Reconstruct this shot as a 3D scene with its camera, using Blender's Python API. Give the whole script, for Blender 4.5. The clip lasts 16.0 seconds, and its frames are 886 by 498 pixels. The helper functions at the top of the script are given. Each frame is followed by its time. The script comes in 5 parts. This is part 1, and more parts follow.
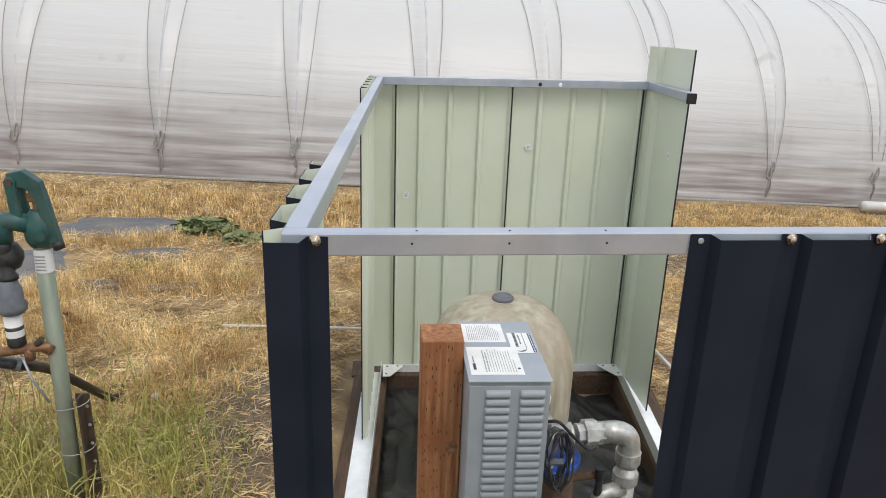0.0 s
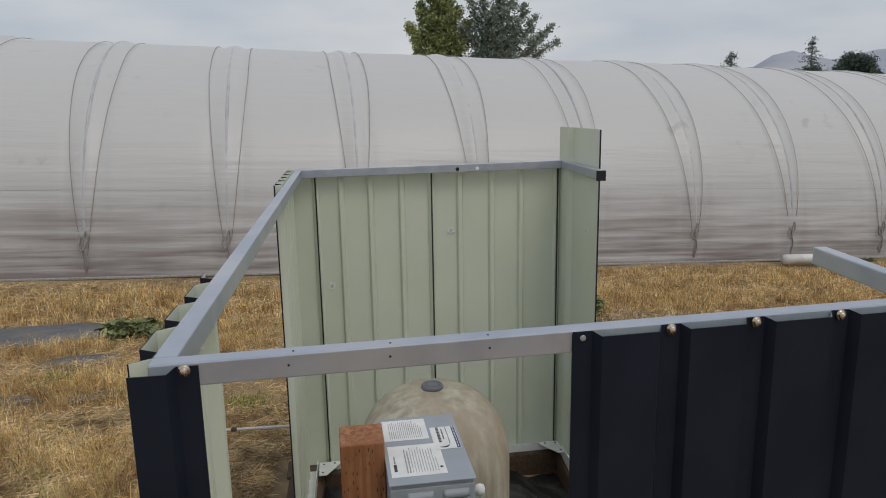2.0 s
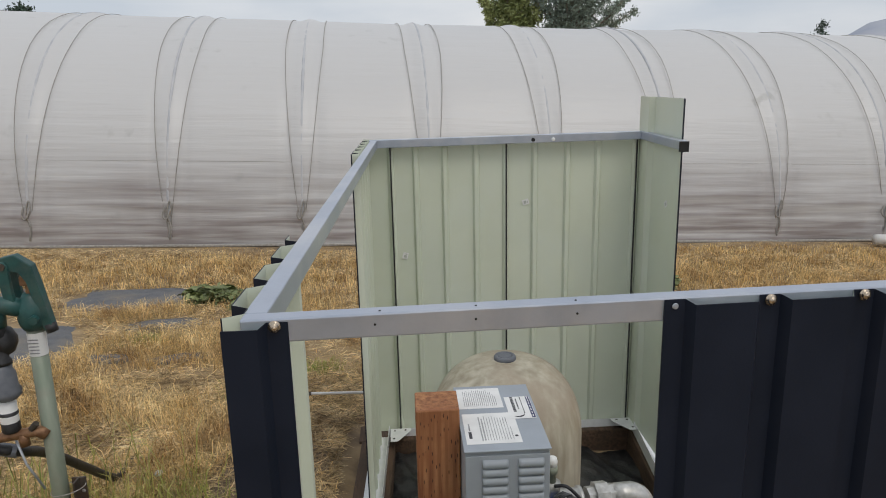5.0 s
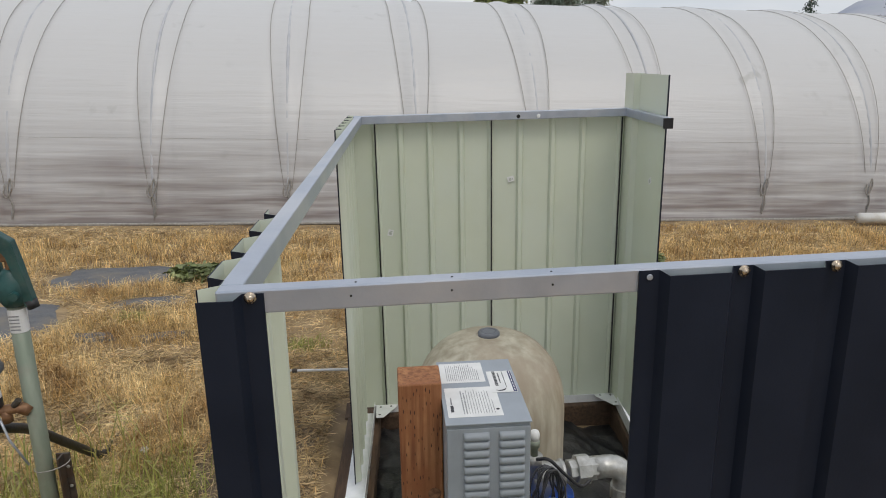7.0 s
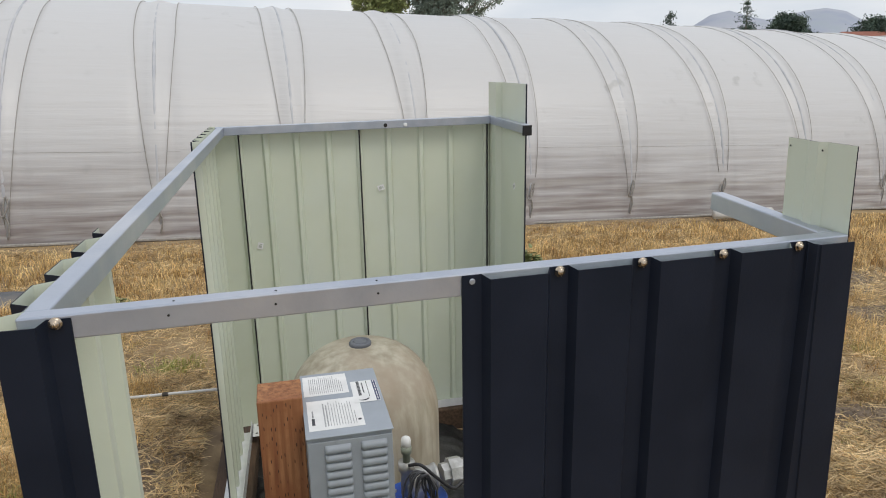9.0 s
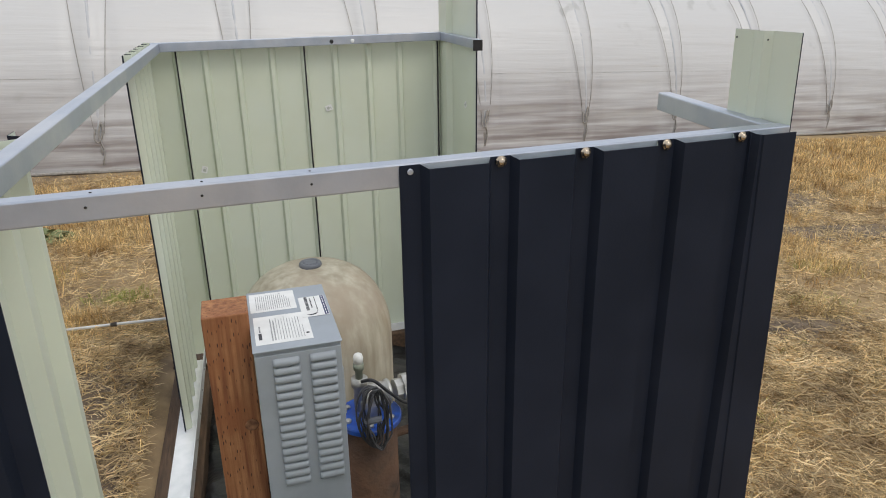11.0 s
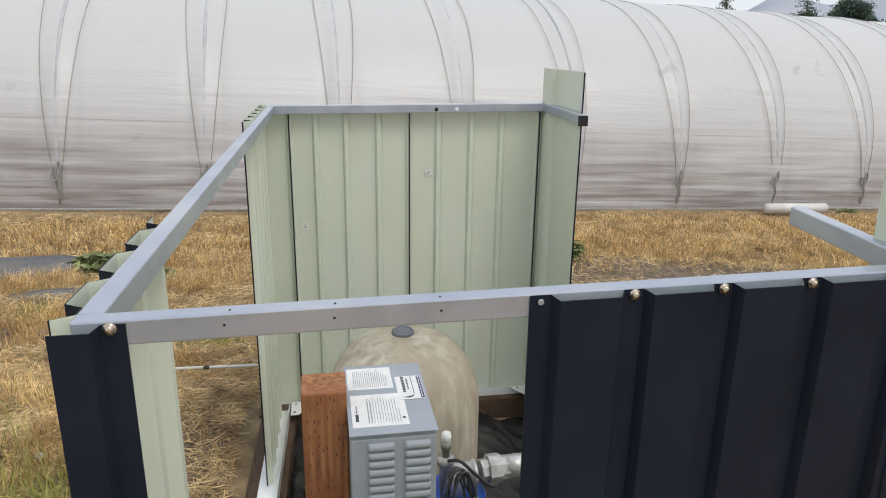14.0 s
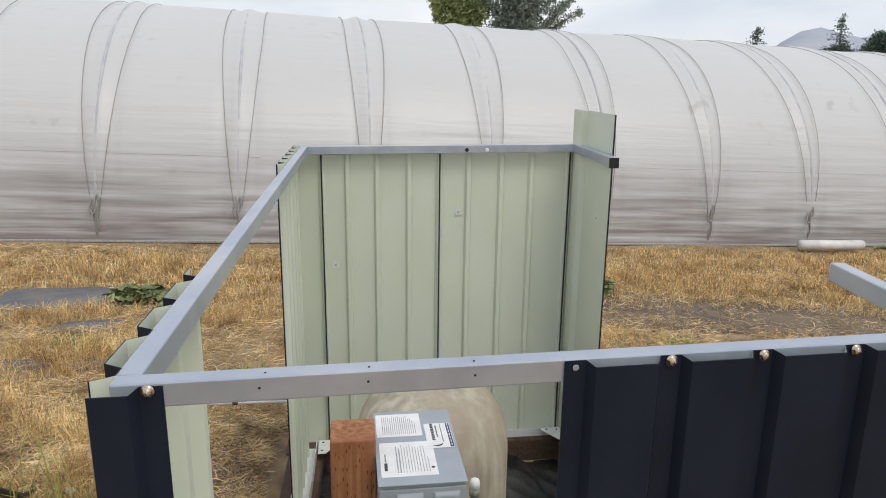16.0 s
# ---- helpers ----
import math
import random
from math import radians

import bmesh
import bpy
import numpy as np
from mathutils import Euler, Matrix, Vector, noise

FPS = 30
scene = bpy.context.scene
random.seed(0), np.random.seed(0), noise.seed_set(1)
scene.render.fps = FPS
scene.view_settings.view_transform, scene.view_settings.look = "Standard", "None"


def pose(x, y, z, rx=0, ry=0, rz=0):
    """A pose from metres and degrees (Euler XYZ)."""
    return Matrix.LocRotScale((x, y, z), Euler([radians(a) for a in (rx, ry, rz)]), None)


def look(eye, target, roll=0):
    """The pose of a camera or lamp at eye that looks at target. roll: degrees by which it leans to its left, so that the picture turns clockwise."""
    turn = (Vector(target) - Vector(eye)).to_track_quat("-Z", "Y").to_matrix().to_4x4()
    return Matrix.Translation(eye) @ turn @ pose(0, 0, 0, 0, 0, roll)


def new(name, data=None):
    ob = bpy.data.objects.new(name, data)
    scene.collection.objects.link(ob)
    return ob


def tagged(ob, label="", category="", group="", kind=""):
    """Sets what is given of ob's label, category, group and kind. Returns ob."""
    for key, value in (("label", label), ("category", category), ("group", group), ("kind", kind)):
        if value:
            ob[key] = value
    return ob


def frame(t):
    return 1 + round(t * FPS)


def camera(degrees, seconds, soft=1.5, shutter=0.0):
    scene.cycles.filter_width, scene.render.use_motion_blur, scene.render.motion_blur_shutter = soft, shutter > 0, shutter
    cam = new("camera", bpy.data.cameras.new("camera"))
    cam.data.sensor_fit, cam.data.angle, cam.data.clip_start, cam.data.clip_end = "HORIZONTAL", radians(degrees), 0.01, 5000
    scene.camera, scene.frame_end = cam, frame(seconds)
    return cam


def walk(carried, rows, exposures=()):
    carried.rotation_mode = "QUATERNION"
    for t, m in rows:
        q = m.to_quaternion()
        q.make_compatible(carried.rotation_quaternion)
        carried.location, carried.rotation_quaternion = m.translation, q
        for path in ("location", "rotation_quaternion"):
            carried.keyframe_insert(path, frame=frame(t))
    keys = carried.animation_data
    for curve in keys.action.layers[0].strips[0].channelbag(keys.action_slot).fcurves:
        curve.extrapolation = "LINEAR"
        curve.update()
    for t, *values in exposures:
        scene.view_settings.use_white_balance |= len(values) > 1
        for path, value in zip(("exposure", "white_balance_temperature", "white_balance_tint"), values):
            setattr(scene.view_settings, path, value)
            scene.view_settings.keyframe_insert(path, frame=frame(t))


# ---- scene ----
cam = camera(65.0, 16.0, 1.0)
PATH = [
    (0, (-0.005, 0.185, 1.447), (0.14, 2.103, 0.82), 1.9),
    (0.5, (0.004, 0.189, 1.475), (0.15, 2.151, 1.002), 1.9),
    (1, (0.017, 0.195, 1.478), (0.21, 2.17, 1.082), 1.4),
    (1.5, (0.035, 0.198, 1.487), (0.251, 2.18, 1.146), 0.1),
    (2, (0.069, 0.199, 1.481), (0.375, 2.156, 1.069), -1.0),
    (2.3, (0.077, 0.196, 1.48), (0.42, 2.147, 1.065), -1.2),
    (2.5, (0.073, 0.19, 1.48), (0.428, 2.135, 1.053), -0.8),
    (3, (0.041, 0.18, 1.476), (0.292, 2.14, 1.044), 0.0),
    (3.5, (0.031, 0.178, 1.472), (0.225, 2.142, 1.025), -0.0),
    (4, (0.031, 0.181, 1.472), (0.185, 2.146, 1.013), -0.3),
    (4.5, (0.043, 0.194, 1.47), (0.17, 2.16, 1.006), -0.9),
    (5, (0.05, 0.209, 1.466), (0.156, 2.172, 0.986), -1.3),
    (7.5, (0.073, 0.203, 1.458), (0.242, 2.145, 0.915), -0.9),
    (8, (0.093, 0.197, 1.459), (0.37, 2.13, 0.929), -1.0),
    (8.5, (0.112, 0.186, 1.461), (0.495, 2.103, 0.937), -1.1),
    (8.7, (0.12, 0.189, 1.461), (0.535, 2.099, 0.939), -1.1),
    (10.8, (0.157, 0.19, 1.433), (0.708, 2.029, 0.795), -0.7),
    (11, (0.152, 0.194, 1.41), (0.705, 2.007, 0.701), -0.8),
    (11.5, (0.152, 0.182, 1.368), (0.673, 1.931, 0.494), -0.2),
    (12, (0.151, 0.181, 1.349), (0.638, 1.91, 0.418), -0.6),
    (12.5, (0.144, 0.178, 1.352), (0.572, 1.91, 0.398), -0.9),
    (13, (0.145, 0.189, 1.398), (0.542, 2.007, 0.603), -0.5),
    (13.2, (0.139, 0.188, 1.416), (0.534, 2.034, 0.689), -0.5),
    (13.5, (0.134, 0.21, 1.448), (0.514, 2.086, 0.791), 0.8),
    (14, (0.111, 0.247, 1.487), (0.453, 2.154, 0.902), 0.8),
    (14.5, (0.106, 0.253, 1.506), (0.419, 2.176, 0.96), 0.8),
    (15, (0.111, 0.254, 1.512), (0.404, 2.187, 0.99), 0.5),
    (15.5, (0.106, 0.259, 1.516), (0.382, 2.197, 1.009), 0.6),
    (16, (0.105, 0.256, 1.519), (0.37, 2.198, 1.02), 0.7),
]
EXPOSURES = [(0, 0.45, 6500, 10), (0.5, 0.2, 6500, 10), (1.0, 0.05, 6500, 10), (1.5, -0.12, 6500, 10), (2.0, -0.36, 6500, 10), (2.5, -0.20, 6500, 10), (3.0, -0.10, 6500, 10), (5, -0.10, 6500, 10), (7.5, 0.03, 6500, 10), (8.5, 0.12, 6500, 10), (10.8, 0.15, 6500, 10), (11.0, 0.22, 6500, 10), (11.5, 0.65, 6350, 10), (12.0, 1.05, 6150, 10), (12.5, 1.22, 6150, 10), (13.0, 1.08, 6280, 10), (13.2, 0.97, 6350, 10), (13.5, 0.65, 6500, 10), (14, 0.30, 6500, 10), (14.5, 0.20, 6500, 10), (16, 0.24, 6500, 10)]
walk(cam, [(t, look(eye, target, roll)) for t, eye, target, roll in PATH], EXPOSURES)

# ---------------------------------------------------------------- world and sun
world = bpy.data.worlds.new("world")
scene.world = world
world.use_nodes = True
wn, wl = world.node_tree.nodes, world.node_tree.links
wn.clear()
SUN_EL, SUN_AZ = radians(56), radians(150)
sky = wn.new("ShaderNodeTexSky")
sky.sky_type = "NISHITA"
sky.sun_disc = False
sky.sun_elevation, sky.sun_rotation = SUN_EL, SUN_AZ
sky.dust_density = 3.0
bg_sky = wn.new("ShaderNodeBackground")
bg_sky.inputs["Strength"].default_value = 0.11
wl.new(sky.outputs[0], bg_sky.inputs["Color"])
tc = wn.new("ShaderNodeTexCoord")
mp = wn.new("ShaderNodeMapping")
mp.inputs["Scale"].default_value = (1.6, 1.6, 6.0)
mp.inputs["Rotation"].default_value = (0.0, 0.12, 0.5)
wl.new(tc.outputs["Generated"], mp.inputs["Vector"])
cn = wn.new("ShaderNodeTexNoise")
cn.inputs["Scale"].default_value = 1.5
cn.inputs["Detail"].default_value = 5.0
cn.inputs["Roughness"].default_value = 0.5
wl.new(mp.outputs[0], cn.inputs["Vector"])
cr = wn.new("ShaderNodeValToRGB")
cr.color_ramp.elements[0].position, cr.color_ramp.elements[0].color = 0.36, (0.60, 0.655, 0.73, 1)
cr.color_ramp.elements[1].position, cr.color_ramp.elements[1].color = 0.62, (0.82, 0.835, 0.86, 1)
wl.new(cn.outputs["Fac"], cr.inputs["Fac"])
bg_cloud = wn.new("ShaderNodeBackground")
bg_cloud.inputs["Strength"].default_value = 1.04
wl.new(cr.outputs[0], bg_cloud.inputs["Color"])
mixw = wn.new("ShaderNodeMixShader")
mixw.inputs[0].default_value = 0.88
wl.new(bg_sky.outputs[0], mixw.inputs[1])
wl.new(bg_cloud.outputs[0], mixw.inputs[2])
wo = wn.new("ShaderNodeOutputWorld")
wl.new(mixw.outputs[0], wo.inputs["Surface"])

sun_data = bpy.data.lights.new("sun", "SUN")
sun_data.energy, sun_data.angle, sun_data.color = 0.9, radians(25), (1.0, 0.95, 0.88)
sun = new("sun", sun_data)
sun_dir = Vector((math.sin(SUN_AZ) * math.cos(SUN_EL), math.cos(SUN_AZ) * math.cos(SUN_EL), math.sin(SUN_EL)))
sun.matrix_world = look(tuple(sun_dir * 40), (0, 0, 0))


# ---------------------------------------------------------------- materials
def mat(name, c0, c1, rough=0.6, metal=0.0, scale=20.0, detail=5.0, bump=0.0, bump_scale=80.0,
        stretch=(1, 1, 1), lo=0.35, hi=0.65, island=0.0, c2=None, big=1.5, spec=0.5, obj_random=0.0, coords="Object"):
    """Two-scale noise between c0 and c1, a third colour c2 in large patches, fine relief."""
    m = bpy.data.materials.new(name)
    m.use_nodes = True
    n, l = m.node_tree.nodes, m.node_tree.links
    b = n["Principled BSDF"]
    t = n.new("ShaderNodeTexCoord")
    mpp = n.new("ShaderNodeMapping")
    mpp.inputs["Scale"].default_value = stretch
    l.new(t.outputs[coords], mpp.inputs["Vector"])
    nz = n.new("ShaderNodeTexNoise")
    nz.inputs["Scale"].default_value = scale
    nz.inputs["Detail"].default_value = detail
    l.new(mpp.outputs[0], nz.inputs["Vector"])
    r = n.new("ShaderNodeValToRGB")
    r.color_ramp.elements[0].position, r.color_ramp.elements[1].position = lo, hi
    r.color_ramp.elements[0].color, r.color_ramp.elements[1].color = (*c0, 1), (*c1, 1)
    l.new(nz.outputs["Fac"], r.inputs["Fac"])
    out = r.outputs[0]
    if c2:
        n2 = n.new("ShaderNodeTexNoise")
        n2.inputs["Scale"].default_value = big
        n2.inputs["Detail"].default_value = 6.0
        n2.inputs["Roughness"].default_value = 0.6
        l.new(t.outputs[coords], n2.inputs["Vector"])
        r2 = n.new("ShaderNodeValToRGB")
        r2.color_ramp.elements[0].position, r2.color_ramp.elements[1].position = 0.45, 0.68
        l.new(n2.outputs["Fac"], r2.inputs["Fac"])
        mx = n.new("ShaderNodeMix")
        mx.data_type = "RGBA"
        l.new(r2.outputs[0], mx.inputs[0])
        l.new(out, mx.inputs[6])
        mx.inputs[7].default_value = (*c2, 1)
        out = mx.outputs[2]
    if island or obj_random:
        hs = n.new("ShaderNodeHueSaturation")
        if island:
            g = n.new("ShaderNodeNewGeometry")
            src, amt = g.outputs["Random Per Island"], island
        else:
            g = n.new("ShaderNodeObjectInfo")
            src, amt = g.outputs["Random"], obj_random
        ma = n.new("ShaderNodeMapRange")
        ma.inputs["To Min"].default_value, ma.inputs["To Max"].default_value = 1 - amt, 1 + amt
        l.new(src, ma.inputs["Value"])
        l.new(ma.outputs[0], hs.inputs["Value"])
        l.new(out, hs.inputs["Color"])
        out = hs.outputs[0]
    l.new(out, b.inputs["Base Color"])
    b.inputs["Metallic"].default_value = metal
    b.inputs["Specular IOR Level"].default_value = spec
    rr = n.new("ShaderNodeMapRange")
    rr.inputs["To Min"].default_value, rr.inputs["To Max"].default_value = max(0.02, rough - 0.08), min(1, rough + 0.08)
    l.new(nz.outputs["Fac"], rr.inputs["Value"])
    l.new(rr.outputs[0], b.inputs["Roughness"])
    if bump:
        nb = n.new("ShaderNodeTexNoise")
        nb.inputs["Scale"].default_value = bump_scale
        nb.inputs["Detail"].default_value = 4.0
        l.new(mpp.outputs[0], nb.inputs["Vector"])
        bp = n.new("ShaderNodeBump")
        bp.inputs["Strength"].default_value = bump
        bp.inputs["Distance"].default_value = 0.01
        l.new(nb.outputs["Fac"], bp.inputs["Height"])
        l.new(bp.outputs[0], b.inputs["Normal"])
    return m


M = {}
M["black_sheet"] = mat("black_sheet", (0.0090, 0.0132, 0.0240), (0.0135, 0.0182, 0.0315), 0.46, scale=9, bump=0.03, bump_scale=300, spec=0.17)
M["green_sheet"] = mat("green_sheet", (0.610, 0.650, 0.525), (0.650, 0.690, 0.565), 0.45, scale=5, bump=0.02, bump_scale=250, c2=(0.625, 0.67, 0.57), big=3)
M["galv"] = mat("galv", (0.40, 0.44, 0.52), (0.45, 0.49, 0.57), 0.34, 0.6, scale=25, bump=0.03, bump_scale=200, c2=(0.53, 0.55, 0.60), big=6, spec=0.8)
M["galv_white"] = mat("galv_white", (0.80, 0.82, 0.82), (0.88, 0.89, 0.89), 0.4, 0.15, scale=30, bump=0.03)
M["bolt"] = mat("bolt", (0.44, 0.36, 0.27), (0.58, 0.49, 0.39), 0.25, 0.9, scale=120)
M["dark"] = mat("dark", (0.006, 0.006, 0.007), (0.012, 0.012, 0.013), 0.6, scale=60)
M["rubber"] = mat("rubber", (0.012, 0.012, 0.013), (0.03, 0.03, 0.032), 0.5, scale=60, bump=0.1)
M["paper"] = mat("paper", (0.72, 0.72, 0.71), (0.8, 0.8, 0.79), 0.55, scale=30)
M["paper_yellow"] = mat("paper_yellow", (0.55, 0.56, 0.40), (0.62, 0.62, 0.47), 0.55, scale=30)
M["ink"] = mat("ink", (0.03, 0.03, 0.035), (0.06, 0.06, 0.07), 0.6, scale=60)
M["ink_grey"] = mat("ink_grey", (0.20, 0.20, 0.21), (0.34, 0.34, 0.35), 0.6, scale=60)
M["sticker_ink"] = mat("sticker_ink", (0.40, 0.42, 0.38), (0.5, 0.52, 0.47), 0.6, scale=60)
M["ink_navy"] = mat("ink_navy", (0.03, 0.03, 0.10), (0.05, 0.05, 0.14), 0.5, scale=60)
M["box_grey"] = mat("box_grey", (0.31, 0.345, 0.39), (0.35, 0.385, 0.43), 0.42, 0.0, scale=14, bump=0.06, bump_scale=400, c2=(0.30, 0.33, 0.365), big=8)
M["tank"] = mat("tank", (0.31, 0.275, 0.20), (0.51, 0.475, 0.375), 0.48, scale=26, detail=8, stretch=(1.2, 1.2, 0.16), c2=(0.33, 0.27, 0.195), big=4.5, bump=0.12, bump_scale=60, lo=0.34, hi=0.66)
M["blue"] = mat("blue", (0.01, 0.07, 0.42), (0.02, 0.12, 0.55), 0.4, scale=30, c2=(0.03, 0.06, 0.2), big=20)
M["rust"] = mat("rust", (0.10, 0.052, 0.03), (0.21, 0.115, 0.065), 0.85, 0.1, scale=18, c2=(0.055, 0.035, 0.025), big=9, bump=0.5, bump_scale=60)
M["pipe_zinc"] = mat("pipe_zinc", (0.42, 0.42, 0.40), (0.58, 0.58, 0.56), 0.42, 0.6, scale=40, c2=(0.34, 0.33, 0.3), big=25, bump=0.15)
M["pvc"] = mat("pvc", (0.70, 0.70, 0.68), (0.8, 0.8, 0.78), 0.35, scale=20, c2=(0.62, 0.6, 0.54), big=10)
M["hose_cream"] = mat("hose_cream", (0.55, 0.46, 0.29), (0.68, 0.60, 0.42), 0.55, scale=20, c2=(0.40, 0.31, 0.18), big=18)
M["hyd_green"] = mat("hyd_green", (0.010, 0.058, 0.056), (0.020, 0.092, 0.084), 0.45, scale=25, c2=(0.05, 0.09, 0.08), big=20, bump=0.12)
M["hyd_pipe"] = mat("hyd_pipe", (0.20, 0.24, 0.18), (0.30, 0.33, 0.26), 0.55, 0.2, scale=30, stretch=(1, 1, 0.2), c2=(0.24, 0.24, 0.19), big=14)
M["brass"] = mat("brass", (0.16, 0.08, 0.04), (0.30, 0.17, 0.09), 0.5, 0.5, scale=50)
M["grey_plastic"] = mat("grey_plastic", (0.10, 0.11, 0.13), (0.15, 0.16, 0.18), 0.45, scale=30)
M["steel_dark"] = mat("steel_dark", (0.05, 0.045, 0.04), (0.11, 0.095, 0.08), 0.6, 0.5, scale=40, c2=(0.12, 0.07, 0.04), big=12)
M["timber"] = mat("timber", (0.055, 0.032, 0.018), (0.12, 0.072, 0.042), 0.8, scale=16, stretch=(6, 0.6, 6), c2=(0.07, 0.045, 0.028), big=5, bump=0.4, bump_scale=40)
M["liner"] = mat("liner", (0.010, 0.011, 0.012), (0.022, 0.023, 0.025), 0.42, scale=10, c2=(0.05, 0.045, 0.04), big=5, bump=0.45, bump_scale=45)
M["cable"] = mat("cable", (0.035, 0.035, 0.038), (0.075, 0.075, 0.08), 0.45, scale=60)
M["fabric"] = mat("fabric", (0.10, 0.105, 0.115), (0.145, 0.15, 0.16), 0.8, scale=14, c2=(0.2, 0.18, 0.15), big=3, bump=0.3, bump_scale=160)
M["soil"] = mat("soil", (0.17, 0.118, 0.070), (0.38, 0.275, 0.155), 0.95, scale=8, detail=9, c2=(0.42, 0.30, 0.15), big=0.9, bump=0.9, bump_scale=35)
M["dirt"] = mat("dirt", (0.095, 0.070, 0.048), (0.19, 0.142, 0.10), 0.95, scale=9, detail=9, c2=(0.20, 0.15, 0.10), big=2.0, bump=1.0, bump_scale=30)
M["dry"] = mat("dry", (0.55, 0.36, 0.13), (0.90, 0.69, 0.35), 0.75, scale=7.0, island=0.6, c2=(0.33, 0.18, 0.06), big=4.5)
M["straw"] = mat("straw", (0.61, 0.455, 0.235), (0.83, 0.66, 0.40), 0.7, scale=8.0, island=0.55, c2=(0.30, 0.205, 0.105), big=4.5)
M["green_grass"] = mat("green_grass", (0.22, 0.26, 0.05), (0.42, 0.40, 0.11), 0.6, scale=3.0, island=0.4, c2=(0.62, 0.48, 0.19), big=2.0)
M["weed"] = mat("weed", (0.12, 0.15, 0.05), (0.25, 0.28, 0.12), 0.6, scale=12, island=0.3)
M["leaf_olive"] = mat("leaf_olive", (0.19, 0.235, 0.085), (0.33, 0.37, 0.15), 0.6, scale=0.5, island=0.35)
M["leaf_blue"] = mat("leaf_blue", (0.16, 0.21, 0.175), (0.28, 0.34, 0.28), 0.55, scale=0.6, island=0.35)
M["leaf_dark"] = mat("leaf_dark", (0.045, 0.075, 0.06), (0.075, 0.115, 0.08), 0.7, scale=0.5, island=0.3)
M["bark"] = mat("bark", (0.12, 0.10, 0.08), (0.22, 0.19, 0.15), 0.9, scale=6, stretch=(3, 3, 0.6), bump=0.6)
# distance haze painted into the hills' pale blue-grey base colour
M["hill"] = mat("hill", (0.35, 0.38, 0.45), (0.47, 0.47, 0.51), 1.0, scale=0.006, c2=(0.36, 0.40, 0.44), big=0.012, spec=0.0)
M["roof"] = mat("roof", (0.24, 0.09, 0.06), (0.30, 0.12, 0.08), 0.8, scale=1.5)
M["cord"] = mat("cord", (0.27, 0.255, 0.23), (0.38, 0.36, 0.33), 0.8, scale=40)


def post_material():
    """Pressure-treated post: orange-brown grain with rows of dark incising slits."""
    m = mat("post_wood", (0.19, 0.066, 0.026), (0.46, 0.22, 0.095), 0.7, scale=11, stretch=(9, 9, 0.4), c2=(0.27, 0.10, 0.038), big=7, bump=0.25, bump_scale=30)
    n, l = m.node_tree.nodes, m.node_tree.links
    b = n["Principled BSDF"]
    base = b.inputs["Base Color"].links[0].from_socket
    t = n.new("ShaderNodeTexCoord")
    mpp = n.new("ShaderNodeMapping")
    mpp.inputs["Scale"].default_value = (150, 150, 30)
    mpp.inputs["Rotation"].default_value = (0.0, 0.05, 0.0)
    l.new(t.outputs["Object"], mpp.inputs["Vector"])
    v = n.new("ShaderNodeTexVoronoi")
    v.inputs["Scale"].default_value = 1.0
    v.inputs["Randomness"].default_value = 0.55
    l.new(mpp.outputs[0], v.inputs["Vector"])
    r = n.new("ShaderNodeValToRGB")
    r.color_ramp.elements[0].position, r.color_ramp.elements[1].position = 0.11, 0.18
    l.new(v.outputs["Distance"], r.inputs["Fac"])
    mx = n.new("ShaderNodeMix")
    mx.data_type = "RGBA"
    l.new(r.outputs[0], mx.inputs[0])
    mx.inputs[6].default_value = (0.060, 0.020, 0.010, 1)
    l.new(base, mx.inputs[7])
    l.new(mx.outputs[2], b.inputs["Base Color"])
    return m


M["post"] = post_material()


